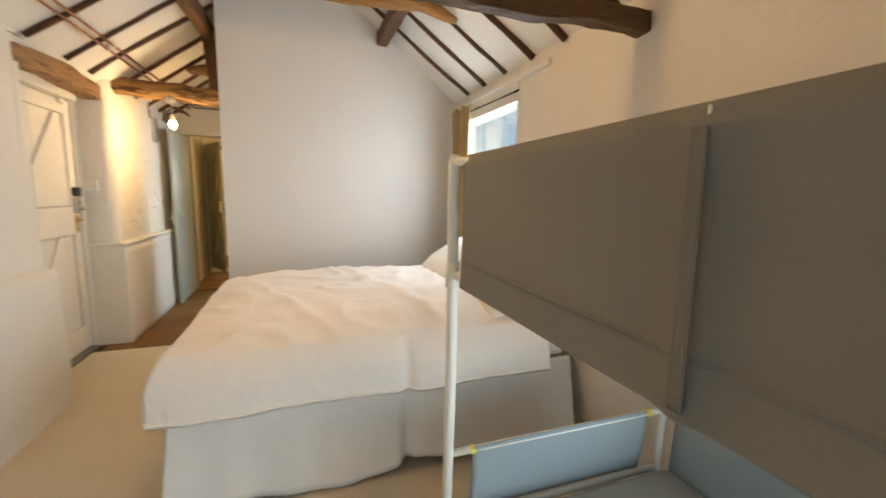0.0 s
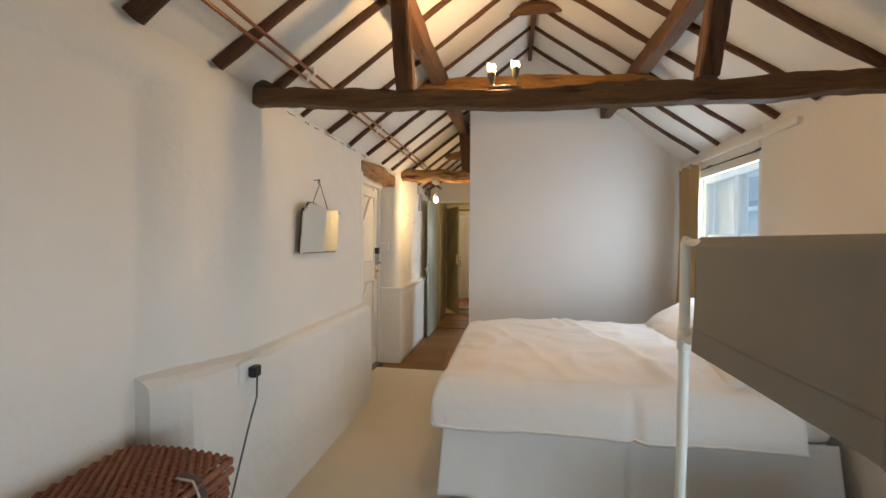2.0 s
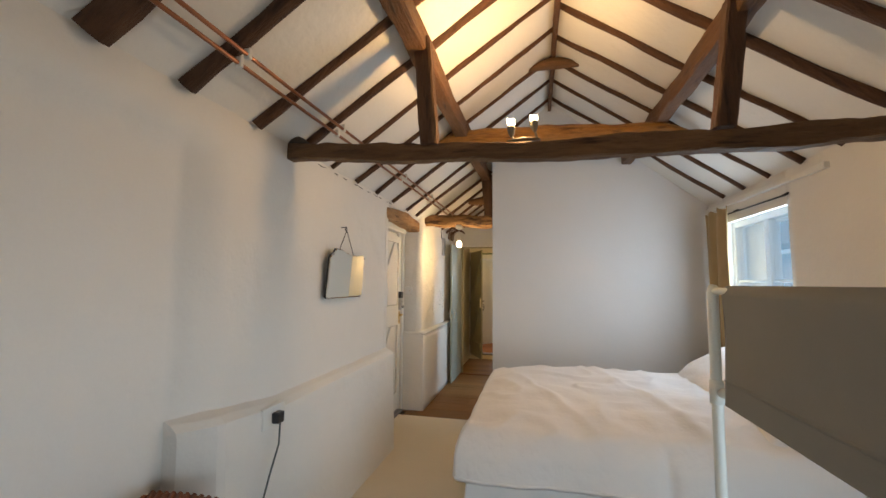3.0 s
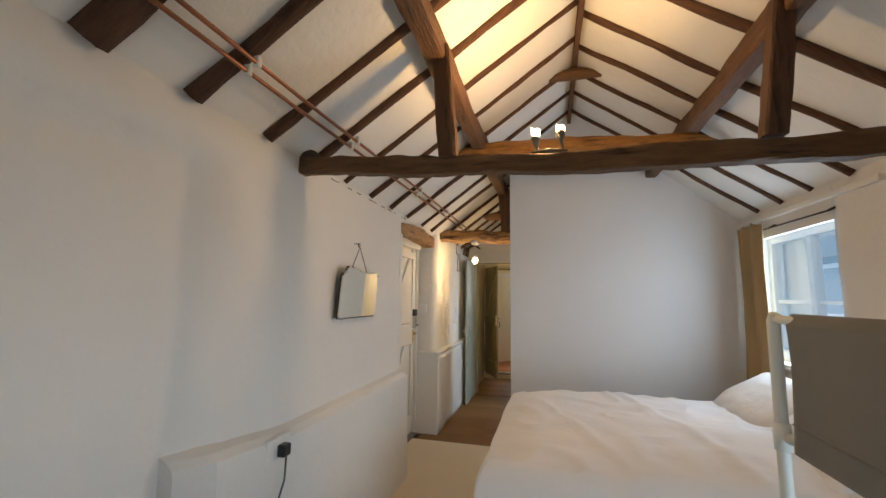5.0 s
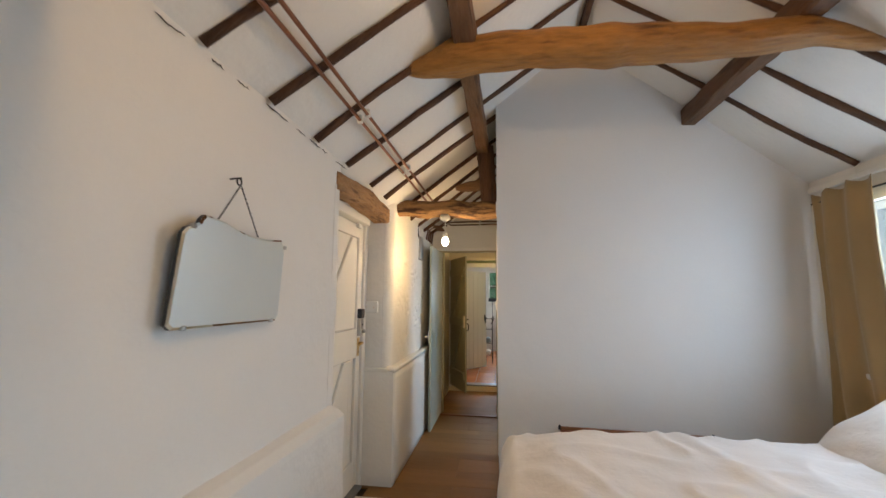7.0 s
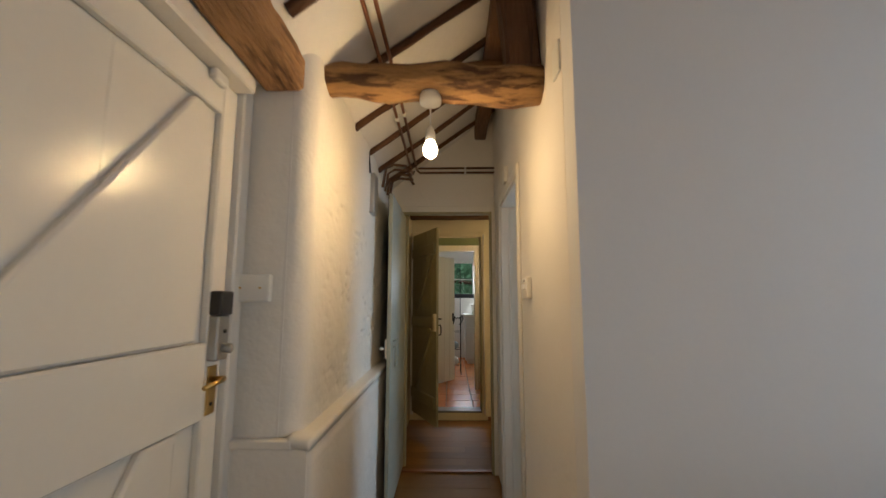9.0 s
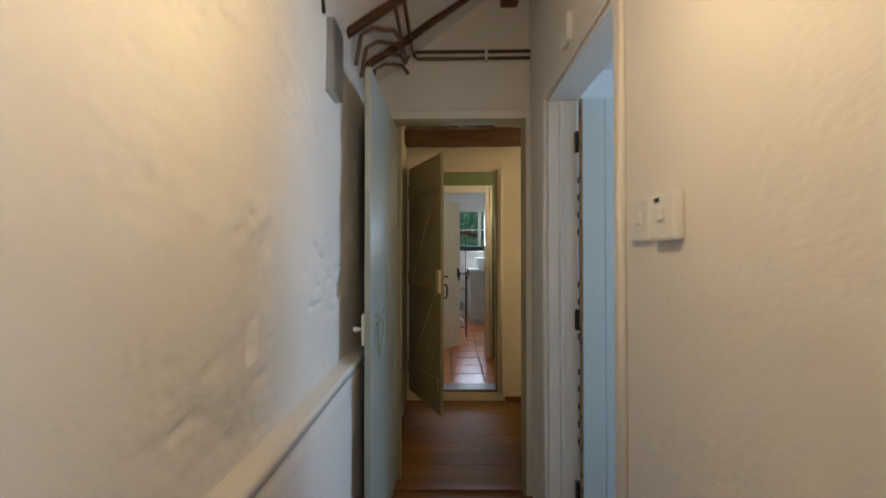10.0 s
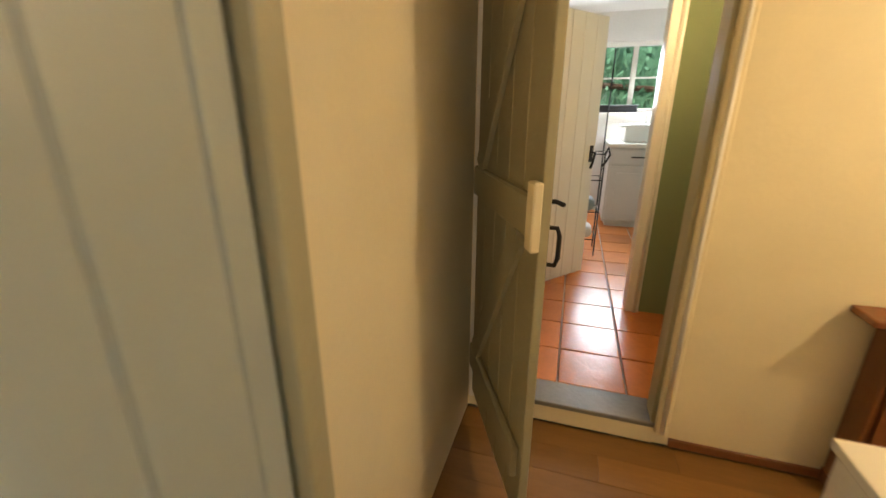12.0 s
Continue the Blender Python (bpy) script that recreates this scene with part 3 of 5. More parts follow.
# ---- lamps ----
t = empty("beam_lamp", "two-bulb dull metal lamp standing on the tie beam", "lamp", at=(-0.195, 1.59, 2.13))
part("base", tube([(-0.27, 1.585, 2.135), (-0.195, 1.585, 2.142), (-0.11, 1.585, 2.135)], [0.022, 0.026, 0.022], 10, flat=0.35), pewter, t, smooth=True)
for x, ht, lean in ((-0.25, 2.195, -0.022), (-0.14, 2.215, 0.006)):
    part("stem", tube([(x + 0.015, 1.585, 2.14), (x + 0.004, 1.59, ht - 0.03)], 0.006, 8), pewter, t, smooth=True)
    part("holder", tube([(x + 0.004, 1.59, ht - 0.036), (x + 0.002, 1.589, ht - 0.015), (x, 1.588 + lean * 0.4, ht + 0.006), (x, 1.588 + lean * 0.6, ht + 0.02)], [0.007, 0.016, 0.021, 0.017], 14), pewter, t, "flared dull metal bulb holder", smooth=True)
    coil = [(x + 0.016 * math.cos(k * 0.7), 1.588 + lean * (0.7 + k / 40) + 0.016 * math.sin(k * 0.7), ht + 0.022 + 0.0011 * k) for k in range(24)]
    part("bulb", tube(coil, 0.0042, 8), filament, t, "lit coiled white lamp tube", smooth=True)

t = empty("corridor_lamp", "bare lit bulb on a white ceiling rose under the beam", "lamp", at=(-1.03, 4.37, 2.115))
part("rose", tube([(-1.03, 4.37, 2.13), (-1.03, 4.37, 2.09), (-1.03, 4.37, 2.075)], [0.045, 0.043, 0.015], 16), white_plastic, t, smooth=True)
part("cord", tube([(-1.03, 4.37, 2.08), (-1.03, 4.37, 1.98)], 0.004, 6), white_plastic, t)
part("holder", tube([(-1.03, 4.37, 1.99), (-1.03, 4.37, 1.965), (-1.03, 4.37, 1.935)], [0.012, 0.02, 0.021], 12), white_plastic, t, smooth=True)
part("bulb", tube([(-1.03, 4.37, 1.94), (-1.03, 4.37, 1.925), (-1.03, 4.37, 1.90), (-1.03, 4.37, 1.875), (-1.03, 4.37, 1.862)], [0.014, 0.022, 0.031, 0.024, 0.006], 14), filament, t, "lit warm bulb", smooth=True)
# ---- bedroom: window, curtains, view ----
win = empty("window_1", "white casement window with two lights and a deep sill", "window", kind="structure", at=(1.6, 3.07, WZ0))
GX = 1.565
for nm, b in (("window_frame", (GX - 0.03, GX + 0.03, W0, W0 + 0.05, WZ0, WZ1)), ("window_frame", (GX - 0.03, GX + 0.03, W1 - 0.05, W1, WZ0, WZ1)),
              ("window_frame", (GX - 0.03, GX + 0.03, W0 + 0.05, W1 - 0.05, WZ0, WZ0 + 0.085)), ("window_frame", (GX - 0.03, GX + 0.03, W0 + 0.05, W1 - 0.05, WZ1 - 0.05, WZ1)),
              ("mullion", (GX - 0.028, GX + 0.028, 3.04, 3.10, WZ0 + 0.05, WZ1 - 0.05)),
              ("glazing_bar", (GX - 0.012, GX + 0.012, W0 + 0.05, 3.04, 1.46, 1.485)), ("glazing_bar", (GX - 0.012, GX + 0.012, 3.10, W1 - 0.05, 1.46, 1.485))):
    part(nm, box(*b, 0.004), white_paint, win)
for a, b in ((W0 + 0.05, 3.04), (3.10, W1 - 0.05)):
    for c, d in ((WZ0 + 0.085, 1.46), (1.485, WZ1 - 0.05)):
        p = part("pane", box(GX - 0.002, GX + 0.002, a, b, c, d), glass, win)
        p.visible_shadow = False
part("window_sill", box(1.44, GX - 0.03, W0 - 0.03, W1 + 0.03, WZ0 - 0.03, WZ0 + 0.004, 0.006, 2), trim_paint, win, "painted sill with a rounded nose")

thing("wall_plate", squared((1.475, 2.28, 2.125), (1.475, 3.93, 2.14), 0.035, 0.035, 2, 0.005), trim_paint, "white painted batten at the eaves above the window", "batten")
t = empty("curtain_rod", "thin dark metal curtain rod over the window", "curtain rod", at=(1.45, 3.2, 2.04))
part("rod", tube([(1.452, 2.66, 2.03), (1.452, 3.90, 2.045)], 0.006, 8), iron, t, smooth=True)
part("bracket", tube([(1.452, 3.36, 2.04), (1.49, 3.36, 2.06)], 0.008, 8), iron, t)
part("bracket", tube([(1.452, 2.68, 2.03), (1.49, 2.68, 2.05)], 0.008, 8), iron, t)


def curtain_face(u, v):
    spread = 0.43 + 0.13 * v ** 1.3 + 0.03 * math.sin(v * 3)
    y = 3.86 - u * spread - 0.03 * v + 0.05 * math.sin(math.pi * v) * u
    fold = math.sin(u * 15.5 + 0.6 * math.sin(v * 4)) * (0.022 + 0.022 * v) * (1 - 0.35 * u)
    return (1.425 - 0.02 * v + fold + 0.006 * noise.noise(Vector((u * 6, v * 7, 3))), y, 2.10 - 0.03 * abs(math.sin(u * 9)) - v * 1.64 + 0.02 * u)


thing("curtain", sheet(70, 40, curtain_face, (0.006, 0, 0)), gold_curtain, "ochre cotton curtain hanging in folds beside the window", "curtain", smooth=True)


def voile_face(u, v):
    return (1.503 + 0.004 * math.sin(u * 30 + math.sin(v * 3)) + 0.002 * math.sin(u * 67), W0 + 0.02 + u * (W1 - W0 - 0.04), 2.0 - v * 0.95)


net = thing("net_curtain", sheet(90, 8, voile_face), voile, "pale see-through voile hung across the window", "net curtain", smooth=True)

# what shows outside the window
thing("ground", box(-60, 60, -60, 60, -0.5, -0.12), mat("garden_ground", (0.12, 0.12, 0.09), 0.95, (20, 0.2), (0.5, 0.2)), kind="structure")
t = empty("slatted_fence", "white slatted garden fence outside the window", "fence", at=(3.4, 3.6, -0.12))
for y in (1.6, 3.05, 4.5, 5.95, 7.4):
    part("post", box(3.42, 3.5, y - 0.05, y + 0.05, -0.12, 1.36, 0.006), slat_white, t)
for k in range(13):
    part("slat", box(3.38, 3.41, 1.4, 7.6, 0.02 + k * 0.105, 0.065 + k * 0.105, 0.004), slat_white, t)
t = empty("neighbour_house", "grey rendered house with a grey tiled roof beyond the fence", "house", at=(6.5, 5, -0.12))
part("wall", box(6.5, 9, -4, 14, -0.12, 2.3), render_grey, t)
part("gutter", box(6.4, 6.5, -4, 14, 2.3, 2.42, 0.01), slat_white, t)
part("roof", squared((7.6, -4.2, 3.2), (7.6, 14.2, 3.2), 2.6, 1.6, 1, 0.02), mat("roof_tile", (0.10, 0.09, 0.09), 0.8, (20, 0.2), (2, 0.1)), t, "grey tiled roof")
w = part("window", box(6.44, 6.5, 4.2, 5.4, 1.0, 2.0, 0.01), slat_white, t, "white framed window")
part("pane", box(6.43, 6.44, 4.28, 4.76, 1.08, 1.92), steel, w)
part("pane", box(6.43, 6.44, 4.84, 5.32, 1.08, 1.92), steel, w)


def shrub(at, size, count, seed, label):
    rnd = random.Random(seed)
    t = empty("shrub", label, "shrub", at=at)
    stem = bmesh.new()
    bm = bmesh.new()
    for k in range(9):
        a = rnd.uniform(0, 6.28)
        tip = Vector((at[0] + math.cos(a) * size * rnd.uniform(0.2, 0.8), at[1] + math.sin(a) * size * rnd.uniform(0.2, 0.8), at[2] + size * rnd.uniform(1.2, 2.6)))
        base = Vector(at)
        mid = (base + tip) / 2 + Vector((rnd.uniform(-.1, .1), rnd.uniform(-.1, .1), 0.1))
        tube([base, mid, tip], [0.03, 0.02, 0.006], 6, stem)
        for q in range(count // 9):
            f = rnd.uniform(0.25, 1.1)
            c = base.lerp(tip, f) + Vector((rnd.gauss(0, size * 0.25), rnd.gauss(0, size * 0.25), rnd.gauss(0, size * 0.2)))
            s = rnd.uniform(0.03, 0.065)
            e = Euler((rnd.uniform(0, 6), rnd.uniform(0, 6), rnd.uniform(0, 6))).to_matrix()
            vs = [bm.verts.new(c + e @ Vector(p)) for p in ((-s, 0, 0), (0, -s * 0.45, s * 0.1), (s, 0, 0), (0, s * 0.45, s * 0.1))]
            bm.faces.new(vs)
    part("stems", stem, rafter_wood, t)
    part("leaves", bm, foliage, t, "bright green leaves")


shrub((2.9, 3.9, -0.12), 0.55, 1500, 5, "leafy green shrub by the fence")
shrub((2.75, 2.2, -0.12), 0.4, 800, 6, "leafy green shrub by the fence")

# ---- bedroom: bed ----
BX0, BX1, BY0, BY1, BT = -0.50, 1.42, 1.87, 3.38, 0.66
t = empty("double_bed", "divan double bed with a white pleated valance", "bed", at=(0.46, 2.6, 0))
part("divan_base", box(BX0 + 0.04, BX1, BY0 + 0.04, BY1 - 0.04, 0.06, 0.42, 0.02, 2), valance_cloth, t)
part("mattress", box(BX0 + 0.02, BX1, BY0 + 0.02, BY1 - 0.02, 0.42, 0.635, 0.05, 3), pillow_cloth, t, "cream mattress", smooth=True)
for x in (BX0 + 0.15, BX1 - 0.1):
    for y in (BY0 + 0.15, BY1 - 0.15):
        part("leg", tube([(x, y, 0), (x, y, 0.07)], 0.025, 10), black_plastic, t)


def valance_front(u, v):
    x = BX0 - 0.012 - 0.02 * v + u * (BX1 - BX0 + 0.012 + 0.02 * v)
    pleat = math.exp(-((x - 0.47) / 0.025) ** 2) * 0.045 * v
    y = BY0 - 0.004 - 0.085 * v - 0.008 * v * math.sin(x * 9) + 0.006 * v * math.sin(x * 27) + pleat
    z = 0.44 - v * (0.41 + 0.02 * math.sin(x * 5.2 + 1.0) - 0.02 * math.exp(-((x - 0.5) / 0.1) ** 2))
    return (x, y, z)


def valance_foot(u, v):
    y = BY0 - 0.004 - 0.022 * v + u * (BY1 - BY0)
    return (BX0 - 0.012 - 0.022 * v - 0.01 * v * math.sin(y * 9), y, 0.44 - v * (0.41 + 0.012 * math.sin(y * 6)))


part("valance", sheet(160, 16, valance_front, (0, 0.004, 0)), valance_cloth, t, "white valance hanging to the carpet", smooth=True)
part("valance", sheet(90, 14, valance_foot, (0.004, 0, 0)), valance_cloth, t, "white valance hanging to the carpet", smooth=True)


def duvet_face(u, v):
    # cloth laid over the mattress: u runs from over the foot to the pillows, v from the front hem to the back
    s = -0.23 + u * 1.96           # along x from the foot edge
    w = -0.235 + v * 1.84          # along y from the front edge
    ex, ey = max(0.0, -s), max(0.0, -w)
    eb = max(0.0, w - (BY1 - BY0))
    r = 0.11
    puff = 0.065 * ease(s / 0.35 + 0.25) * ease(w / 0.35 + 0.25) * ease((BY1 - BY0 - w) / 0.15 + 0.5)
    n1 = noise.noise(Vector((s * 2.3, w * 2.6, 1.0)))
    n2 = noise.noise(Vector((s * 6.0, w * 6.5, 5.0)))
    ridge = 1 - abs(noise.noise(Vector((s * 3.1 + w * 1.3, w * 2.1 - s, 8.0))))
    x = BX0 + s if s > 0 else BX0 - min(ex, r) * 0.62 - 0.10 * max(0, ex - r)
    y = BY0 + w if w > 0 else BY0 - min(ey, r) * 0.75 - 0.12 * max(0, ey - r)
    y = BY1 + min(eb, r) if eb > 0 else y
    drop = max(ex, ey, eb)
    z = BT + puff - (drop if drop > r else drop * drop / r)
    hang = ease(drop / 0.15)
    z += (0.017 * n1 + 0.009 * n2 + 0.03 * max(0, ridge - 0.78) * 2.4 + 0.018 * math.exp(-((s - 1.02 + 0.25 * (w - 0.7)) / 0.05) ** 2)) * (1 - 0.6 * hang)
    x += -0.012 * hang * (ex > 0) * math.sin(w * 11 + 1)
    crease = math.exp(-((BX0 + s - 0.47) / 0.028) ** 2) * 0.035 * hang
    y += (-0.014 * math.sin(s * 7 + 0.4) + 0.006 * n2) * hang * (ey > 0) + crease * (ey > 0)
    return (x, y, z)


thing("duvet", sheet(130, 110, duvet_face, (0, 0, -0.012)), linen, "rumpled white duvet spread over the double bed", "duvet", smooth=True)
part("hem", tube([duvet_face(k / 80, 0.0) for k in range(81)], 0.007, 6), linen, bpy.data.objects["duvet"], smooth=True)


def pillow(at, tilt, turn, lx, ly, h, seed):
    def half(sign):
        def f(u, v):
            a, b = 2 * u - 1, 2 * v - 1
            k = (1 - abs(a) ** 2.6) * (1 - abs(b) ** 2.6)
            fl = max(abs(a), abs(b))
            body = h * max(0.0, k) ** 0.45
            wr = 0.008 * noise.noise(Vector((a * 3 + seed, b * 3, sign)))
            return Vector((a * lx / 2 * (1 - 0.05 * b * b), b * ly / 2 * (1 - 0.05 * a * a), sign * (body / 2 + 0.003) + wr * (1 - fl ** 4) + 0.012 * math.sin(5 * a + 3 * b) * fl ** 6))
        return f
    bm = sheet(34, 34, half(1))
    sheet(34, 34, half(-1), None, bm)
    bmesh.ops.remove_doubles(bm, verts=bm.verts, dist=0.0065)
    bmesh.ops.recalc_face_normals(bm, faces=bm.faces)
    moved(bm, pose(*at, 0, tilt, turn))
    return thing("pillow", bm, pillow_cloth, "plump white pillow with a flat flange leaning against the bed head", "pillow", "bed pillows", smooth=True)


pillow((1.17, 3.02, 0.80), -33, 2, 0.52, 0.72, 0.17, 1.0)
pillow((1.17, 2.26, 0.80), -33, -3, 0.52, 0.74, 0.17, 4.0)

t = empty("folding_tray", "brown wicker-edged tray leaning between the bed and the wall", "tray", at=(0.3, 3.93, 0))
part("panel", box(-0.17, 0.78, 3.925, 3.945, 0.02, 0.55, 0.004), wicker, t)
part("rim", tube([(-0.17, 3.935, 0.04), (-0.17, 3.935, 0.557), (0.78, 3.935, 0.542), (0.78, 3.935, 0.04)], 0.013, 8), chest_wood, t, smooth=True)
part("knob", tube([(-0.18, 3.93, 0.55), (-0.18, 3.93, 0.578)], [0.012, 0.006], 8), iron, t)
part("knob", tube([(0.77, 3.925, 0.535), (0.77, 3.915, 0.567)], [0.012, 0.006], 8), iron, t)

# ---- bedroom: bunk bed ----
canvas_band = mat("canvas_band", (0.212, 0.207, 0.191), 0.85, (420, 0.06), (3, 0.05), (420, 0.12), spec=0.2)
t = empty("bunk_bed", "white tubular metal bunk bed with grey canvas side panels", "bunk bed", at=(0.95, 0.2, 0))
KX, KX2, KY, KYB = 0.473, 1.41, 1.235, -0.78
for x in (KX, KX2):
    for y, top in ((KY, 1.435), (KYB, 1.435)):
        part("post", tube([(x - 0.012 * (y > 0), y, 0.0), (x, y, 0.7), (x, y, top - 0.02), (x, y - 0.01 * (1 if y > 0 else -1), top)], [0.017, 0.018, 0.018, 0.015], 12), tube_paint, t, smooth=True)
for x in (KX, KX2):
    part("top_rail", tube([(x, KY - 0.005, 1.42), (x + 0.012, KY - 0.045, 1.418), (x + 0.034, KY - 0.09, 1.416), (x + 0.034, KYB, 1.416)], 0.013, 12), tube_paint, t, smooth=True)
    part("deck_rail", tube([(x, KY, 1.07), (x + 0.045, KY - 0.08, 1.07), (x + 0.045, KYB, 1.07)], 0.018, 12), tube_paint, t, smooth=True)
for z in (1.07, 0.452):
    part("end_rail", tube([(KX, KY, z), (KX2, KY, z)], 0.013, 10), tube_paint, t, smooth=True)
    part("end_rail", tube([(KX, KYB, z), (KX2, KYB, z)], 0.013, 10), tube_paint, t, smooth=True)
part("end_rail", tube([(KX, KY, 0.2), (KX2, KY, 0.2)], 0.013, 10), tube_paint, t, smooth=True)
part("upright", tube([(KX + 0.036, 0.41, 1.03), (KX + 0.036, 0.41, 1.40)], 0.016, 12), tube_paint, t, smooth=True)
part("back_rail", tube([(KX2, KY, 0.452), (KX2, KYB, 0.452)], 0.013, 10), tube_paint, t, smooth=True)
part("joint_sleeve", tube([(KX, KY, 1.03), (KX, KY, 1.11)], 0.023, 12), tube_paint, t, smooth=True)


def canvas_side(x0):
    def f(u, v):
        y = KY - 0.05 + u * (KYB + 0.08 - KY)
        z = 1.43 - v * 0.393
        seam = math.exp(-((y - 0.41) / 0.035) ** 2) * 0.012
        hem = 0.006 * (0.78 < v < 0.8)
        if v < 0.06:
            a = (v / 0.06 * 1.35 - 0.85) * math.pi / 2
            return (x0 + 0.033 - 0.026 * math.sin(a), y, 1.418 + 0.020 * math.cos(a))
        return (x0 + 0.006 - seam - hem + 0.006 * noise.noise(Vector((y * 3, z * 4, 2))) + 0.008 * math.sin(v * math.pi), y, z)
    return f


part("side_panel", sheet(120, 100, canvas_side(KX), (0.004, 0, 0)), canvas, t, "taut grey canvas guard panel", smooth=True)
part("seam_band", sheet(4, 40, lambda u, v: (KX - 0.012 + 0.003 * math.cos((u - 0.5) * 3), 0.418 - u * 0.02, 1.402 - v * 0.35), (0.003, 0, 0)), canvas_band, t, "paler canvas band over the upright", smooth=True)
part("side_panel", sheet(40, 60, canvas_side(KX2), (0.004, 0, 0)), canvas, t, "taut grey canvas guard panel", smooth=True)
part("label_tag", box(KX + 0.005, KX + 0.009, 0.409, 0.413, 1.412, 1.428), white_plastic, t, "tiny white sewn tag")
part("deck", box(KX + 0.05, KX2 - 0.03, KYB + 0.03, KY - 0.08, 1.045, 1.06, 0.004), canvas, t)
part("end_panel", sheet(30, 14, lambda u, v: (0.555 + u * 0.76, KY - 0.012 + 0.03 * v * v, 0.465 - v * 0.26 + 0.004 * math.sin(u * 3)), (0, 0.004, 0)), canvas_blue_lit, t, "canvas end panel with blue daylight put into its colour", smooth=True)
for x in (0.548, 1.32):
    part("tape", tube([(x, KY, 0.452), (x + 0.016, KY, 0.452)], 0.016, 10), yellow_tape, t, "yellow plastic collar")
part("back_panel", sheet(40, 14, lambda u, v: (KX2 - 0.015 - 0.02 * v, 1.16 - u * 1.9, 0.465 - v * 0.28), (0.004, 0, 0)), canvas_blue_lit, t, "canvas back panel with blue daylight put into its colour", smooth=True)
part("mattress", box(KX + 0.05, KX2 - 0.05, KYB + 0.05, KY - 0.08, 0.16, 0.27, 0.03, 3), canvas, t, "thin grey mattress", smooth=True)
for y in (-0.5, 0.2, 0.95):
    part("base_bar", tube([(KX + 0.02, y, 0.15), (KX2 - 0.02, y, 0.15)], 0.012, 8), tube_paint, t)
for x in (KX + 0.02, KX2 - 0.02):
    part("base_rail", tube([(x, KY, 0.15), (x, KYB, 0.15)], 0.012, 8), tube_paint, t)

# ---- bedroom: mirror, socket, hamper ----
t = empty("wall_mirror", "small unframed mirror with clipped corners on a dark chain", "mirror", at=(-1.42, 2.2, 1.49))
outline = [(1.930, 1.345), (1.948, 1.332), (2.448, 1.332), (2.466, 1.35), (2.468, 1.60), (2.455, 1.625), (2.445, 1.642)]
outline += [(2.445 - 0.42 * k / 14, 1.642 - 0.014 * math.sin(math.pi * min(1, k / 11)) + 0.016 * ease((k - 6) / 8)) for k in range(1, 15)]
outline += [(2.012, 1.645), (2.006, 1.632), (1.962, 1.612), (1.948, 1.595)]


def mirror_x(z):
    return -1.418 + (z - 1.33) * 0.045


def plate(inset, xoff, depth):
    bm = bmesh.new()
    c = Vector((2.2, 1.49))
    f = [bm.verts.new((mirror_x(z) + xoff, c.x + (y - c.x) * (1 - inset), c.y + (z - c.y) * (1 - inset * 1.5))) for y, z in outline]
    b = [bm.verts.new((v.co.x - depth, c.x + (y - c.x), c.y + (z - c.y))) for v, (y, z) in zip(f, outline)]
    bm.faces.new(f)
    bm.faces.new(b[::-1])
    for k in range(len(f)):
        bm.faces.new((f[k], b[k], b[(k + 1) % len(f)], f[(k + 1) % len(f)]))
    bmesh.ops.recalc_face_normals(bm, faces=bm.faces)
    return bm


part("mirror_glass", plate(0.028, 0.005, 0.004), silver, t, "silvered glass with a bevelled rim")
part("backboard", plate(0.0, 0.0, 0.012), black_plastic, t, "dark backing board")
for y, z in ((1.99, 1.335), (2.42, 1.335), (2.466, 1.615), (1.985, 1.618)):
    part("clip", box(mirror_x(z) - 0.008, mirror_x(z) + 0.010, y - 0.007, y + 0.007, z - 0.007, z + 0.007, 0.003), steel, t)
for ya, za in ((2.09, 1.645), (2.31, 1.635)):
    bm = bmesh.new()
    n = 22
    for k in range(n):
        f, g = k / n, (k + 0.8) / n
        a = Vector((-1.415, ya + (2.197 - ya) * f, za + (1.795 - za) * f))
        b = Vector((-1.42, ya + (2.197 - ya) * g, za + (1.795 - za) * g))
        tube([a, (a + b) / 2, b], [0.0018, 0.0036, 0.0018], 6, bm, flat=0.6 if k % 2 else 1.0)
    part("chain", bm, iron, t)
part("ring", tube([(-1.425, 2.198 + 0.012 * math.cos(a * 0.5236), 1.807 + 0.012 * math.sin(a * 0.5236)) for a in range(13)], 0.003, 6), iron, t)
part("nail", tube([(-1.46, 2.198, 1.818), (-1.418, 2.198, 1.82)], 0.003, 6), iron, t)

t = empty("wall_socket", "white wall socket with a black plug and trailing cable", "socket", at=(-1.375, 1.40, 0.79))
part("plate", box(-1.40, -1.372, 1.31, 1.475, 0.745, 0.845, 0.006, 2), white_plastic, t)
part("plug", box(-1.374, -1.335, 1.372, 1.425, 0.762, 0.815, 0.008, 2), black_plastic, t, "black plug")
part("cable", tube([(-1.342, 1.398, 0.768), (-1.336, 1.385, 0.67), (-1.335, 1.325, 0.56), (-1.334, 1.255, 0.41), (-1.334, 1.172, 0.228), (-1.32, 1.12, 0.09), (-1.28, 1.08, 0.012), (-1.2, 1.03, 0.006), (-1.1, 0.98, 0.006)], 0.0045, 8), grey_cable, t, "grey flex", smooth=True)

t = empty("wicker_hamper", "brown wicker hamper with leather straps against the wall", "hamper", at=(-1.29, 0.3, 0))
HX0, HX1, HY0, HY1, HT = -1.50, -1.10, -0.10, 0.875, 0.672


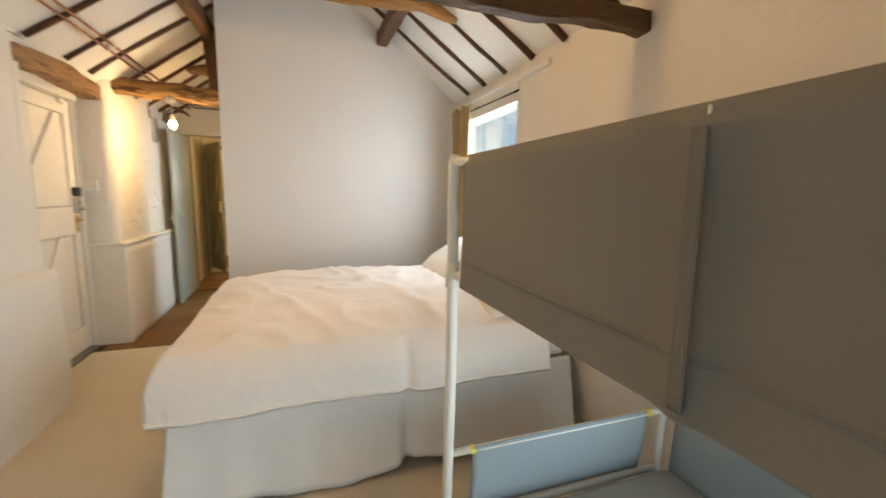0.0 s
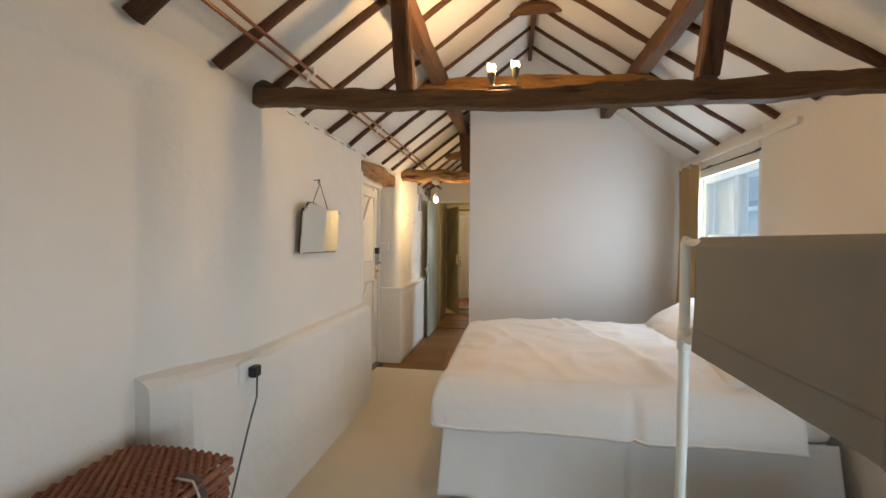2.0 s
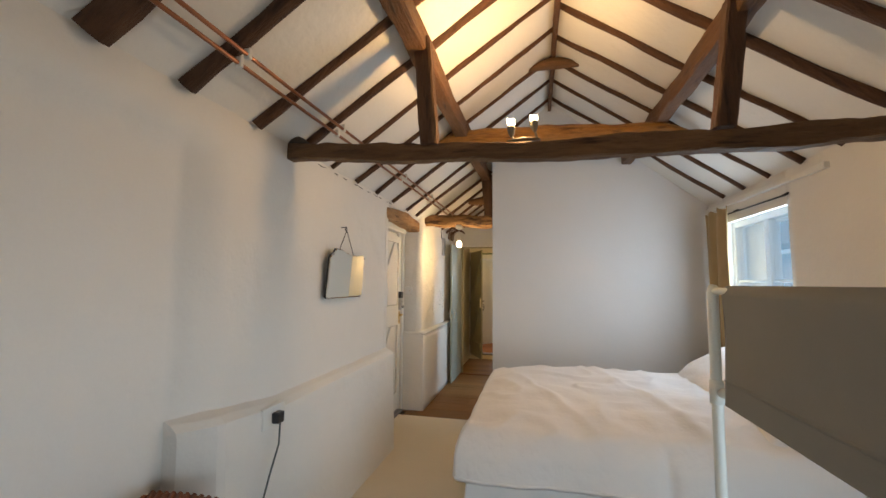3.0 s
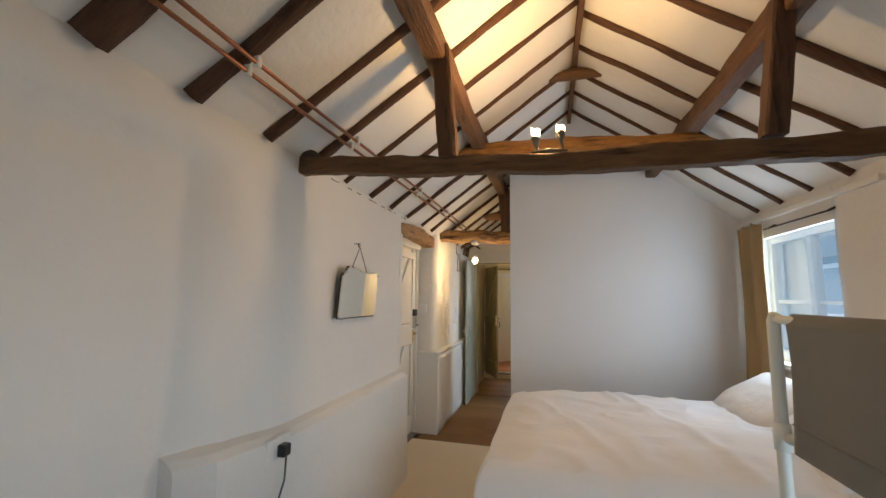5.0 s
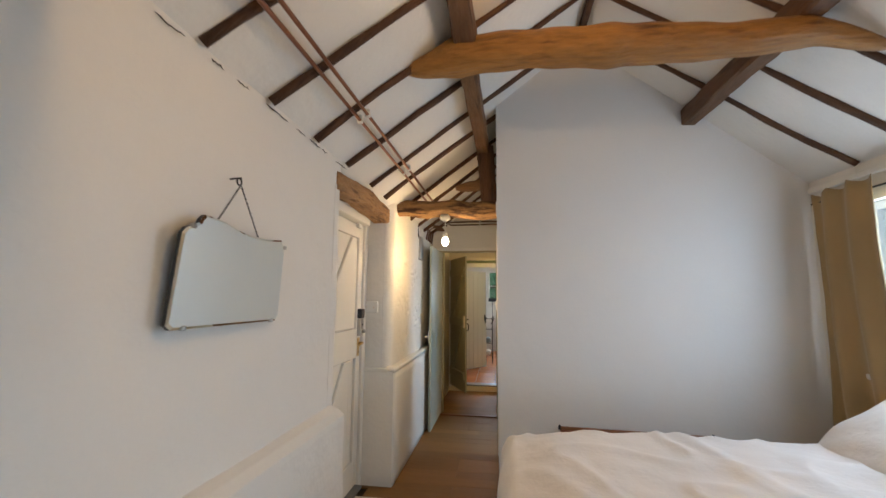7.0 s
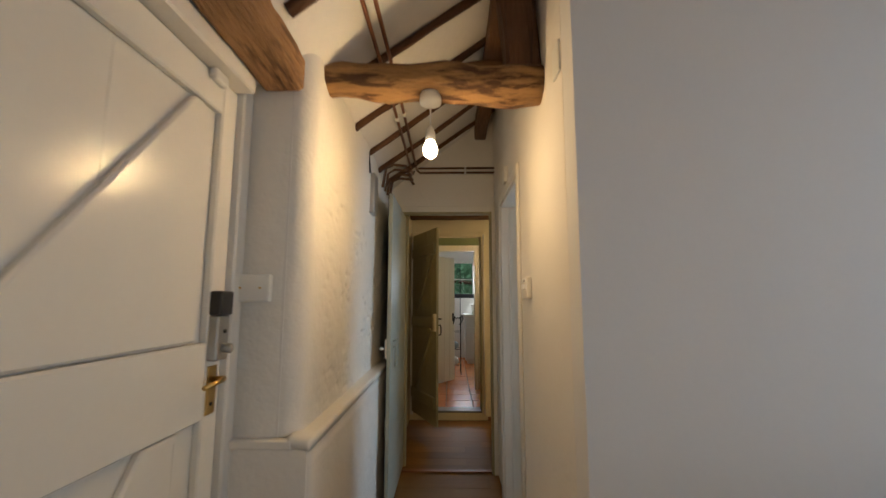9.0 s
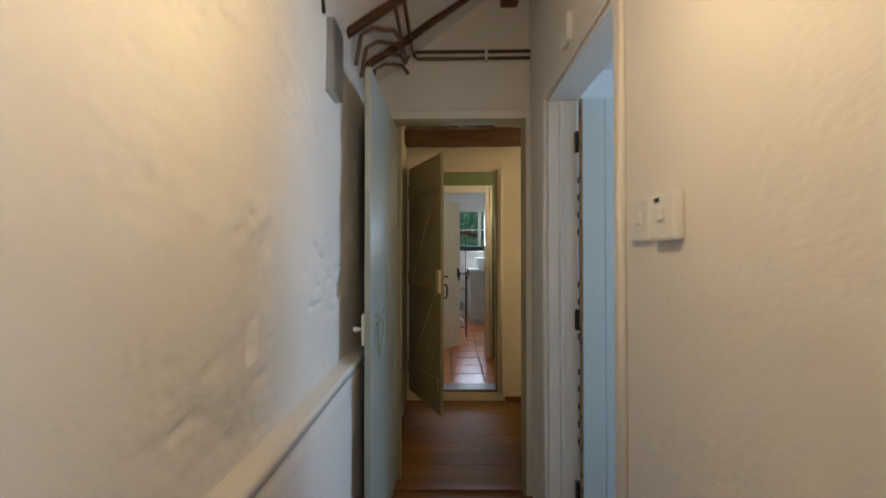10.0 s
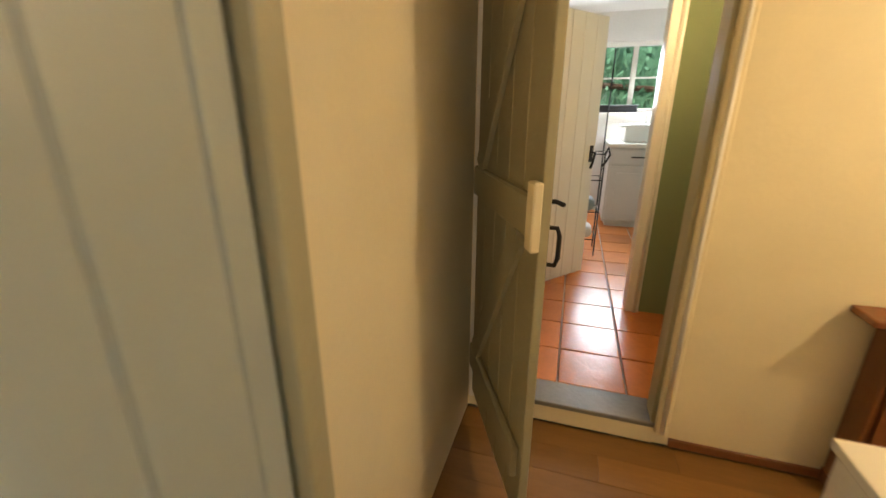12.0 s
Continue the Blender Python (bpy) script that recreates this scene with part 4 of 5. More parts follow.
def weave(name, fn, nu, nv, parent, label=""):
    """Strands woven over and under stakes, on a panel given by fn(u, v, out)."""
    bm = bmesh.new()
    for j in range(nv):
        v = (j + 0.5) / nv
        pts = [fn(i / (nu * 2), v, 0.006 * math.cos(math.pi * (i + j % 2))) for i in range(nu * 2 + 1)]
        tube(pts, 0.0085, 5, bm, caps=False)
    for i in range(nu):
        u = (i + 0.5) / nu
        tube([fn(u, 0, 0), fn(u, 1, 0)], 0.004, 4, bm, caps=False)
    return tagged(part(name, bm, wicker, parent, label, smooth=True), kind="stuff")


part("liner", box(HX0 + 0.012, HX1 - 0.012, HY0 + 0.012, HY1 - 0.012, 0.01, HT - 0.03), joint_dark, t)
weave("front_panel", lambda u, v, o: Vector((HX1 + o - 0.015 * (1 - v), HY0 + u * (HY1 - HY0), 0.02 + v * (HT - 0.08))), 22, 34, t)
weave("end_panel", lambda u, v, o: Vector((HX0 + u * (HX1 - HX0), HY1 + o - 0.015 * (1 - v), 0.02 + v * (HT - 0.08))), 10, 34, t)
weave("back_end_panel", lambda u, v, o: Vector((HX0 + u * (HX1 - HX0), HY0 + o, 0.02 + v * (HT - 0.08))), 10, 34, t)
lid = weave("lid", lambda u, v, o: Vector((HX0 + v * (HX1 - HX0), HY0 + u * (HY1 - HY0), HT + o + 0.012 * math.sin(math.pi * v))), 24, 27, t, "woven wicker lid")
part("lid_edge", tube([(HX1 + 0.006, HY0, HT - 0.012), (HX1 + 0.010, HY1, HT - 0.012)], 0.012, 8, wob=0.2), wicker, lid)
part("lid_edge", tube([(HX1 + 0.010, HY1 + 0.006, HT - 0.012), (HX0, HY1 + 0.006, HT - 0.012)], 0.012, 8, wob=0.2), wicker, lid)
part("lid_edge", tube([(HX1 + 0.008, HY0, HT - 0.045), (HX1 + 0.008, HY1 + 0.01, HT - 0.045)], 0.011, 8, wob=0.2), wicker, lid)
for y in (0.73, 0.12):
    s = part("strap", tube([(HX1 - 0.05, y, HT + 0.016), (HX1 + 0.006, y, HT + 0.012), (HX1 + 0.026, y, HT - 0.03), (HX1 + 0.022, y, HT - 0.16), (HX1 + 0.014, y, HT - 0.26)], 0.018, 8, flat=0.22), leather, t, "dark leather strap", smooth=True)
    part("strap_edge", tube([(HX1 - 0.05, y - 0.018, HT + 0.018), (HX1 + 0.008, y - 0.018, HT + 0.014), (HX1 + 0.028, y - 0.018, HT - 0.03), (HX1 + 0.024, y - 0.018, HT - 0.16)], 0.004, 6), buff_webbing, s)
part("rope_handle", tube([(HX1 + 0.008, 0.40, HT - 0.06), (HX1 + 0.035, 0.37, HT - 0.09), (HX1 + 0.035, 0.30, HT - 0.09), (HX1 + 0.008, 0.27, HT - 0.06)], 0.009, 8, wob=0.2), wicker, t, smooth=True)
# ---- plank door in the left wall ----
DX = -1.665
fr = empty("door_frame", "white painted frame round the plank door", "door frame", kind="structure", at=(DX, 3.65, 0))
part("jamb", box(DX - 0.08, DX + 0.025, 4.105, 4.165, 0.0, 2.03, 0.006), trim_paint, fr)
part("jamb", box(DX - 0.08, DX + 0.025, 3.10, 3.16, 0.0, 2.03, 0.006), trim_paint, fr)
part("head", box(DX - 0.08, DX + 0.06, 3.16, 4.105, 1.995, 2.06, 0.006), trim_paint, fr)
part("threshold", box(DX - 0.08, DX + 0.05, 3.16, 4.105, 0.0, 0.022, 0.004), slate, fr)
wall_box("wall_behind_door", -1.95, DX - 0.08, 3.1, 4.2, 0, 2.5)
wall_box("wall_door_reveal", DX - 0.1, -1.46, 3.06, 3.12, 0, 2.05)
wall_box("wall_door_soffit", DX - 0.1, -1.585, 3.10, 4.17, 2.06, 2.3)
wall_box("wall_return", -1.95, -1.50, 4.168, 4.30, 0, 2.4)
d = empty("door_1", "white painted framed, ledged and braced plank door, shut", "door", kind="structure", at=(DX, 3.65, 0.03))
for k in range(6):
    y = 3.17 + k * 0.155
    part("board", box(DX - 0.04, DX - 0.022 + 0.001 * (k % 2), y + 0.0001, y + 0.1549, 0.03, 1.99, 0.0006), white_paint, d)
part("stile", box(DX - 0.022, DX + 0.004, 4.02, 4.10, 0.03, 1.99, 0.005), white_paint, d)
part("stile", box(DX - 0.022, DX + 0.004, 3.17, 3.27, 0.03, 1.99, 0.005), white_paint, d)
part("rail", box(DX - 0.022, DX + 0.004, 3.27, 4.02, 1.885, 1.99, 0.005), white_paint, d)
part("rail", box(DX - 0.022, DX + 0.006, 3.27, 4.02, 0.965, 1.185, 0.005), white_paint, d)
part("rail", box(DX - 0.022, DX + 0.004, 3.27, 4.02, 0.03, 0.22, 0.005), white_paint, d)


def flat_piece(corners, x0, x1, bevel=0.006):
    bm = bmesh.new()
    a = [bm.verts.new((x0, y, z)) for y, z in corners]
    b = [bm.verts.new((x1, y, z)) for y, z in corners]
    bm.faces.new(a)
    bm.faces.new(b[::-1])
    n = len(a)
    for k in range(n):
        bm.faces.new((a[k], b[k], b[(k + 1) % n], a[(k + 1) % n]))
    bmesh.ops.recalc_face_normals(bm, faces=bm.faces)
    bmesh.ops.bevel(bm, geom=list(bm.edges), offset=bevel, segments=1, affect="EDGES")
    return bm


part("brace", flat_piece([(3.34, 1.19), (3.97, 1.19), (3.985, 1.80), (3.93, 1.88), (3.89, 1.88)], DX - 0.022, DX + 0.002), white_paint, d)
part("brace", flat_piece([(3.28, 0.225), (3.42, 0.225), (3.93, 0.96), (3.80, 0.96)], DX - 0.022, DX + 0.002), white_paint, d)
part("catch", box(DX + 0.004, DX + 0.03, 3.93, 4.0, 1.955, 1.99, 0.008, 2), trim_paint, d)
lock = part("keypad_lock", box(DX + 0.002, DX + 0.034, 4.022, 4.084, 1.13, 1.262, 0.006, 2), steel, d, "satin steel keypad lock body")
part("keypad", box(DX + 0.002, DX + 0.04, 4.02, 4.088, 1.263, 1.335, 0.006, 2), black_plastic, lock, "black keypad cover")
part("thumb_turn", tube([(DX + 0.034, 4.055, 1.165), (DX + 0.058, 4.055, 1.165), (DX + 0.063, 4.058, 1.165)], [0.014, 0.015, 0.006], 12), steel, lock, smooth=True)
part("button", tube([(DX + 0.033, 4.055, 1.215), (DX + 0.039, 4.055, 1.215)], 0.006, 8), iron, lock)
hp = part("handle_plate", box(DX + 0.003, DX + 0.009, 4.03, 4.075, 0.975, 1.115, 0.002), brass, d, "worn brass handle plate")
part("lever", tube([(DX + 0.008, 4.052, 1.075), (DX + 0.045, 4.052, 1.077), (DX + 0.05, 4.03, 1.077), (DX + 0.048, 3.95, 1.07)], [0.009, 0.008, 0.008, 0.007], 10), brass, hp, smooth=True)
part("keyhole", tube([(DX + 0.0085, 4.052, 1.005), (DX + 0.0105, 4.052, 1.005)], 0.006, 8), iron, hp)

t = empty("light_switch", "white blank wall plate beside the plank door", "switch", at=(-1.605, 4.16, 1.35))
part("plate", box(-1.65, -1.54, 4.140, 4.168, 1.302, 1.392, 0.006, 2), white_plastic, t)
for x in (-1.635, -1.57):
    part("screw", tube([(x, 4.140, 1.347), (x, 4.137, 1.347)], 0.004, 8), brass, t)
for y in (4.695, 4.812):
    t = empty("light_switch", "white wall switch plate beside the bathroom door", "switch", "corridor switches", at=(PX, y, 1.37))
    part("plate", box(PX - 0.022 if y < 4.75 else PX - 0.012, PX, y - 0.045, y + 0.045, 1.316, 1.411, 0.005, 2), white_plastic, t)
    part("rocker", box(PX - 0.03 if y < 4.75 else PX - 0.016, PX - 0.01, y - 0.012, y + 0.012, 1.355, 1.382, 0.003), white_plastic, t)
    if y < 4.75:
        part("neon", box(PX - 0.024, PX - 0.021, y + 0.008, y + 0.024, 1.392, 1.402), black_plastic, t)
t = empty("wall_vent", "small white plate high on the corridor wall", "plate", at=(PX, 4.14, 2.13))
part("plate", box(PX - 0.008, PX, 4.08, 4.16, 2.06, 2.17, 0.003), white_plastic, t)
t = empty("door_chime", "small white box above the bathroom door", "box", at=(PX, 5.36, 2.1))
part("case", box(PX - 0.025, PX, 5.32, 5.40, 2.05, 2.15, 0.006, 2), white_plastic, t)

# ---- doorway at the corridor's end with its open sage door ----
fr = empty("door_frame", "olive-brown doorway lining", "door frame", kind="structure", at=(-0.97, END, 0))
part("jamb", box(D1 - 0.002, D1 + 0.014, END - 0.062, END + 0.01, 0, DZ - 0.012, 0.003), olive_paint, fr)
part("casing", box(D1 + 0.014, PX, END - 0.058, END + 0.01, 0, DZ - 0.012, 0.004), trim_paint, fr)
part("jamb", box(D0 + 0.0, D0 + 0.07, END + 0.095, END + 0.14, 0, DZ, 0.003), olive_paint, fr)
part("head", box(D0 - 0.01, D1 + 0.014, END - 0.05, END + 0.02, DZ - 0.03, DZ - 0.012, 0.003), olive_paint, fr)
part("head_casing", box(D0 - 0.01, PX, END - 0.048, END + 0.02, DZ - 0.012, DZ + 0.035, 0.003), trim_paint, fr)
part("threshold", box(D0, D1, END - 0.02, END + 0.03, 0.0, 0.012, 0.004), chest_wood, fr)
d = empty("door_2", "sage-green flush door standing open against the corridor wall", "door", kind="structure", at=(-1.33, 5.7, 0.01))
for k in range(7):
    y = 5.415 + k * 0.1065
    part("board", box(-1.349, -1.325, y + 0.0003, y + 0.1062, 0.012, 2.0, 0.0025), sage_paint, d)
part("board", box(-1.349, -1.325, 6.1612, 6.205, 0.012, 2.0, 0.003), sage_paint, d)
part("handle", tube([(-1.325, 5.52, 1.0), (-1.308, 5.52, 1.012), (-1.306, 5.56, 1.016), (-1.308, 5.605, 1.012), (-1.308, 5.607, 0.95), (-1.308, 5.605, 0.882), (-1.306, 5.56, 0.876), (-1.308, 5.52, 0.882), (-1.308, 5.518, 0.95), (-1.308, 5.52, 1.01)], 0.0055, 8), sage_paint, d, "painted rectangular pull handle", smooth=True)
part("latch_lever", tube([(-1.325, 5.51, 1.043), (-1.311, 5.52, 1.046), (-1.305, 5.565, 1.04), (-1.308, 5.61, 1.05)], [0.007, 0.006, 0.005, 0.004], 8), sage_paint, d, smooth=True)
rl = part("rim_lock", box(-1.362, -1.349, 5.42, 5.47, 0.94, 1.06, 0.003), trim_paint, d, "white rim lock on the back of the door")
part("knob", tube([(-1.362, 5.435, 1.0), (-1.385, 5.435, 1.0), (-1.395, 5.435, 1.0)], [0.006, 0.012, 0.009], 10), white_plastic, rl, smooth=True)
for z in (0.3, 1.85):
    part("hinge", box(-1.372, -1.33, 6.18, 6.212, z - 0.05, z + 0.05, 0.003), iron, d)
for z in (0.5, 1.82):
    part("ledge", box(-1.368, -1.350, 5.50, 6.15, z - 0.05, z + 0.05, 0.004), sage_paint, d)
t = empty("meter_box", "grey metal box in the corner above the open door", "box", at=(-1.48, 5.28, 1.97))
part("case", box(-1.56, -1.41, 5.22, 5.34, 1.83, 2.08, 0.006), steel, t)
t = empty("hanging_flex", "dark flex running up to the ceiling pipes", "cable", at=(-1.44, 5.2, 2.1))
part("flex", tube([(-1.43, 5.17, 2.06), (-1.44, 5.16, 2.18), (-1.455, 5.15, 2.27)], 0.007, 8), iron, t, smooth=True)

# ---- bathroom doorway and open plank door ----
fr = empty("door_frame", "white moulded casing of the bathroom doorway", "door frame", kind="structure", at=(PX, 5.37, 0))
for y0, y1 in ((B0 - 0.045, B0 + 0.004), (B1 - 0.012, B1 + 0.055)):
    part("casing", box(PX - 0.014, PX + 0.0, y0, y1, 0, BZ + 0.04, 0.004), trim_paint, fr)
    part("casing_bead", tube([(PX - 0.012, y0 + 0.012, 0), (PX - 0.012, y0 + 0.012, BZ + 0.03)], 0.008, 8), trim_paint, fr, smooth=True)
part("casing", box(PX - 0.014, PX, B0 + 0.012, B1 - 0.012, BZ - 0.01, BZ + 0.045, 0.004), trim_paint, fr)
part("lining", box(PX, PX + 0.13, B1 - 0.022, B1 + 0.006, 0, BZ, 0.003), trim_paint, fr)
part("lining", box(PX, PX + 0.13, B0 - 0.006, B0 + 0.022, 0, BZ, 0.003), trim_paint, fr)
part("lining", box(PX, PX + 0.13, B0 + 0.022, B1 - 0.022, BZ - 0.022, BZ + 0.005, 0.003), trim_paint, fr)
part("stop", box(PX + 0.05, PX + 0.065, B1 - 0.034, B1 - 0.022, 0, BZ - 0.022, 0.002), trim_paint, fr)
d = empty("door_3", "pale blue-green plank door standing open into the bathroom", "door", kind="structure", at=(-0.1, 5.66, 0.01))
for k in range(7):
    x = -0.452 + k * 0.098
    part("board", box(x + 0.0006, x + 0.0974, 5.650, 5.676, 0.012, 1.965, 0.0025), blue_paint, d)
part("edge_strip", box(-0.462, -0.4525, 5.652, 5.669, 0.012, 1.965, 0.001), lintel_wood, d, "bare wood hinge edge")
for z in (0.25, 1.0, 1.78):
    part("hinge", box(-0.475, -0.452, 5.664, 5.69, z - 0.045, z + 0.045, 0.002), iron, d)
    part("ledge", box(-0.44, 0.22, 5.676, 5.700, z - 0.06, z + 0.06, 0.004), blue_paint, d)
lt = part("latch", box(0.145, 0.185, 5.64, 5.650, 0.93, 1.13, 0.004), iron, d, "black iron thumb latch")
part("latch_handle", tube([(0.165, 5.64, 1.10), (0.165, 5.60, 1.06), (0.165, 5.60, 0.99), (0.165, 5.64, 0.96)], 0.007, 8), iron, lt, smooth=True)
wall_box("bathroom_wall_near", PX + 0.11, 1.49, PY + 0.112, PY + 0.16, 0, 2.6, plaster_cool)
wall_box("bathroom_ceiling", PX + 0.11, 1.9, PY + 0.11, END, 2.30, 2.36, ceiling_mat)
t = empty("towel_radiator", "dark ladder towel radiator behind the bathroom door", "radiator", at=(-0.2, 6.0, 0.3))
for x in (-0.42, 0.08):
    part("upright", tube([(x, 6.03, 0.25), (x, 6.03, 1.75)], 0.014, 8), steel, t)
for k in range(16):
    if k not in (5, 10, 11):
        part("bar", tube([(-0.42, 6.0, 0.32 + k * 0.09), (0.08, 6.0, 0.32 + k * 0.09)], 0.017, 8), iron, t)
for x in (-0.42, 0.08):
    for z in (0.4, 1.6):
        part("bracket", tube([(x, 6.02, z), (x, END, z)], 0.01, 6), steel, t)

# ---- hall beyond the corridor ----
HZ, HY = 2.46, 7.47
wall_box("hall_wall_left", -1.9, -1.40, END + 0.12, 8.55, 0, HZ, plaster_cream)
wall_box("hall_wall_right", 1.62, 1.75, END + 0.12, HY, 0, HZ, plaster_cream)
K0, K1, KZ = -1.36, -0.60, 2.03          # doorway from the hall to the lobby
wall_box("hall_wall_far_left", -1.40, K0, HY, HY + 0.10, 0, HZ, plaster_cream)
wall_box("hall_wall_far", K1, 1.75, HY, HY + 0.10, 0, HZ, plaster_cream)
wall_box("hall_wall_far_over", K0, K1, HY, HY + 0.10, KZ, HZ, plaster_cream)
wall_box("hall_step", K0, K1, HY - 0.006, HY + 0.10, 0, 0.088, plaster_cream)
bm = box(-1.9, 1.75, END + 0.12, HY + 0.1, HZ, HZ + 0.1)
thing("hall_ceiling", bm, plaster_cream, kind="structure")
thing("hall_beam", squared((-1.42, 7.36, 2.275), (1.64, 7.36, 2.29), 0.16, 0.12, 17, 0.014), old_wood, "dark oak beam along the hall wall", "beam")
thing("hall_skirting", box(K1 + 0.06, 1.62, HY - 0.012, HY, 0, 0.04, 0.003), chest_wood, kind="structure")
t = empty("hall_pipes", "brown heating pipes bent above the hall beam", "pipes", at=(-1.2, 7.3, 2.35))
for k, (x0, x1) in enumerate(((-1.33, -1.27), (-1.26, -1.20), (-1.05, -0.98), (-0.98, -0.90))):
    part("pipe", tube([(x0, 6.5, 2.43), (x0, 7.15, 2.42), (x1, 7.24, 2.36), (x1 + 0.25, 7.27, 2.345)], 0.010, 8), dull_pipe, t, smooth=True)
part("valve", tube([(-1.42, 7.1, 2.33), (-1.3, 7.1, 2.40), (-1.2, 7.1, 2.44)], [0.022, 0.018, 0.01], 8), iron, t)
t = empty("lobby_lamp", "bare bulb hanging under the lobby ceiling", "lamp", at=(-0.42, 8.0, HZ))
part("cord", tube([(-0.42, 8.0, HZ), (-0.42, 8.0, 1.96)], 0.004, 6), white_plastic, t)
part("bulb", tube([(-0.42, 8.0, 1.97), (-0.42, 8.0, 1.94), (-0.42, 8.0, 1.90)], [0.013, 0.03, 0.01], 12), filament, t, smooth=True)
t = empty("hall_lamp", "bare bulb pendant in the hall", "lamp", at=(0.55, 6.85, HZ))
part("cord", tube([(0.55, 6.85, HZ), (0.55, 6.85, 1.92)], 0.004, 6), white_plastic, t)
part("bulb", tube([(0.55, 6.85, 1.93), (0.55, 6.85, 1.88), (0.55, 6.85, 1.84)], [0.013, 0.03, 0.01], 12), filament, t, smooth=True)

fr = empty("door_frame", "cream painted casing of the lobby doorway", "door frame", kind="structure", at=(-0.98, HY, 0.09))
part("casing", box(K1, K1 + 0.05, HY - 0.02, HY, 0.06, KZ + 0.05, 0.005), plaster_cream, fr)
part("casing_bead", tube([(K1 + 0.025, HY - 0.022, 0.07), (K1 + 0.025, HY - 0.022, KZ + 0.02)], 0.009, 8), trim_paint, fr, smooth=True)
part("casing", box(K0 - 0.03, K1, HY - 0.02, HY, KZ, KZ + 0.05, 0.005), plaster_cream, fr)
part("casing", box(K0 - 0.035, K0, HY - 0.02, HY, 0.06, KZ, 0.005), trim_paint, fr)
part("lining", box(K1 - 0.016, K1, HY, HY + 0.11, 0.09, KZ, 0.003), olive_paint, fr)

# olive ledged door, standing open into the hall
hin, ang, wd = Vector((K0 + 0.005, HY - 0.012, 0)), math.atan2(-0.53, 0.255), 0.62
M = Matrix.Translation(hin) @ Matrix.Rotation(ang, 4, "Z")
d = empty("door_4", "olive-painted ledged plank door standing open into the hall", "door", kind="structure", at=hin)
for k in range(5):
    part("board", moved(box(0.004 + k * 0.133, 0.1345 + k * 0.133, -0.026, 0.0, 0.105, 2.03, 0.003), M), olive_paint, d)
for z in (0.32, 1.08, 1.82):
    part("ledge", moved(box(0.03, 0.64, -0.048, -0.026, z - 0.055, z + 0.055, 0.006), M), olive_paint, d)
    part("hinge", moved(tube([(0.0, -0.012, z - 0.05), (0.0, -0.012, z + 0.05)], 0.010, 8), M), olive_paint, d)
for z0, z1 in ((0.38, 1.02), (1.14, 1.76)):
    bm = squared((0.10, -0.037, z0), (0.55, -0.037, z1), 0.02, 0.09, 5, 0.002)
    part("brace", moved(bm, M), olive_paint, d)
lk = part("lock_plate", moved(box(0.628, 0.676, -0.05, -0.026, 1.0, 1.17, 0.004), M), plaster_cream, d, "cream latch block")
part("latch_bar", moved(tube([(0.645, 0.0, 1.12), (0.645, 0.018, 1.12), (0.685, 0.02, 1.12)], 0.006, 8), M), iron, d, smooth=True)
part("pull_handle", moved(tube([(0.655, -0.004, 1.06), (0.668, 0.018, 1.06), (0.670, 0.024, 1.04), (0.670, 0.024, 0.985), (0.668, 0.018, 0.965), (0.655, -0.004, 0.965)], 0.006, 8), M), iron, d, "black iron pull handle", smooth=True)

t = empty("wooden_cabinet", "shallow reddish-brown wooden cabinet against the hall wall", "cabinet", at=(0.4, 7.42, 0))
part("carcass", box(-0.02, 0.82, 7.355, 7.462, 0.05, 0.695, 0.004), chest_wood, t)
part("top", box(-0.100, 0.84, 7.340, 7.466, 0.695, 0.722, 0.006, 2), chest_wood, t)
part("plinth", box(-0.025, 0.83, 7.350, 7.464, 0.0, 0.06, 0.004), chest_wood, t)
for x in (0.0, 0.41):
    dr = part("cabinet_door", box(x, x + 0.40, 7.343, 7.355, 0.09, 0.67, 0.003), chest_wood, t)
    part("door_panel", box(x + 0.07, x + 0.33, 7.339, 7.344, 0.16, 0.60, 0.002), chest_wood, dr)

t = empty("white_cabinet", "white painted low cabinet beside the doorway", "cabinet", at=(-0.2, 6.5, 0))
part("body", box(-0.465, 0.05, 6.30, 6.745, 0.05, 0.675, 0.004), white_paint, t)
part("top", box(-0.475, 0.06, 6.285, 6.755, 0.675, 0.70, 0.004, 2), white_paint, t)
part("plinth", box(-0.45, 0.04, 6.32, 6.73, 0.0, 0.05), white_paint, t)

# ---- tiled lobby and kitchen ----
FZ = 0.095
LB = 8.56
thing("tile_bed", box(-1.9, 1.7, HY + 0.05, 11.7, 0.0, FZ - 0.012), grout, kind="structure")
thing("threshold_stone", box(K0, K1, HY - 0.008, HY + 0.16, FZ - 0.02, FZ + 0.004, 0.004), slate, kind="structure")
wall_box("lobby_wall_right", -0.36, -0.26, HY + 0.10, LB, 0, HZ, green_paint)
wall_box("lobby_wall_far_right", -0.55, 1.7, LB, LB + 0.10, 0, HZ, green_paint)
wall_box("lobby_wall_far_left", -1.9, -1.37, LB, LB + 0.10, 0, HZ, green_paint)
wall_box("lobby_wall_far_over", -1.37, -0.55, LB, LB + 0.10, 2.02, HZ, green_paint)
thing("kitchen_ceiling", box(-1.9, 1.7, HY + 0.10, 11.8, HZ, HZ + 0.1), ceiling_mat, kind="structure")
fr = empty("door_frame", "white moulded casing of the kitchen doorway", "door frame", kind="structure", at=(-0.98, LB, FZ))
part("casing", box(-0.615, -0.535, LB - 0.022, LB, FZ, 2.07, 0.006, 2), white_paint, fr)
part("casing_bead", tube([(-0.56, LB - 0.024, FZ), (-0.56, LB - 0.024, 2.05)], 0.01, 8), white_paint, fr, smooth=True)
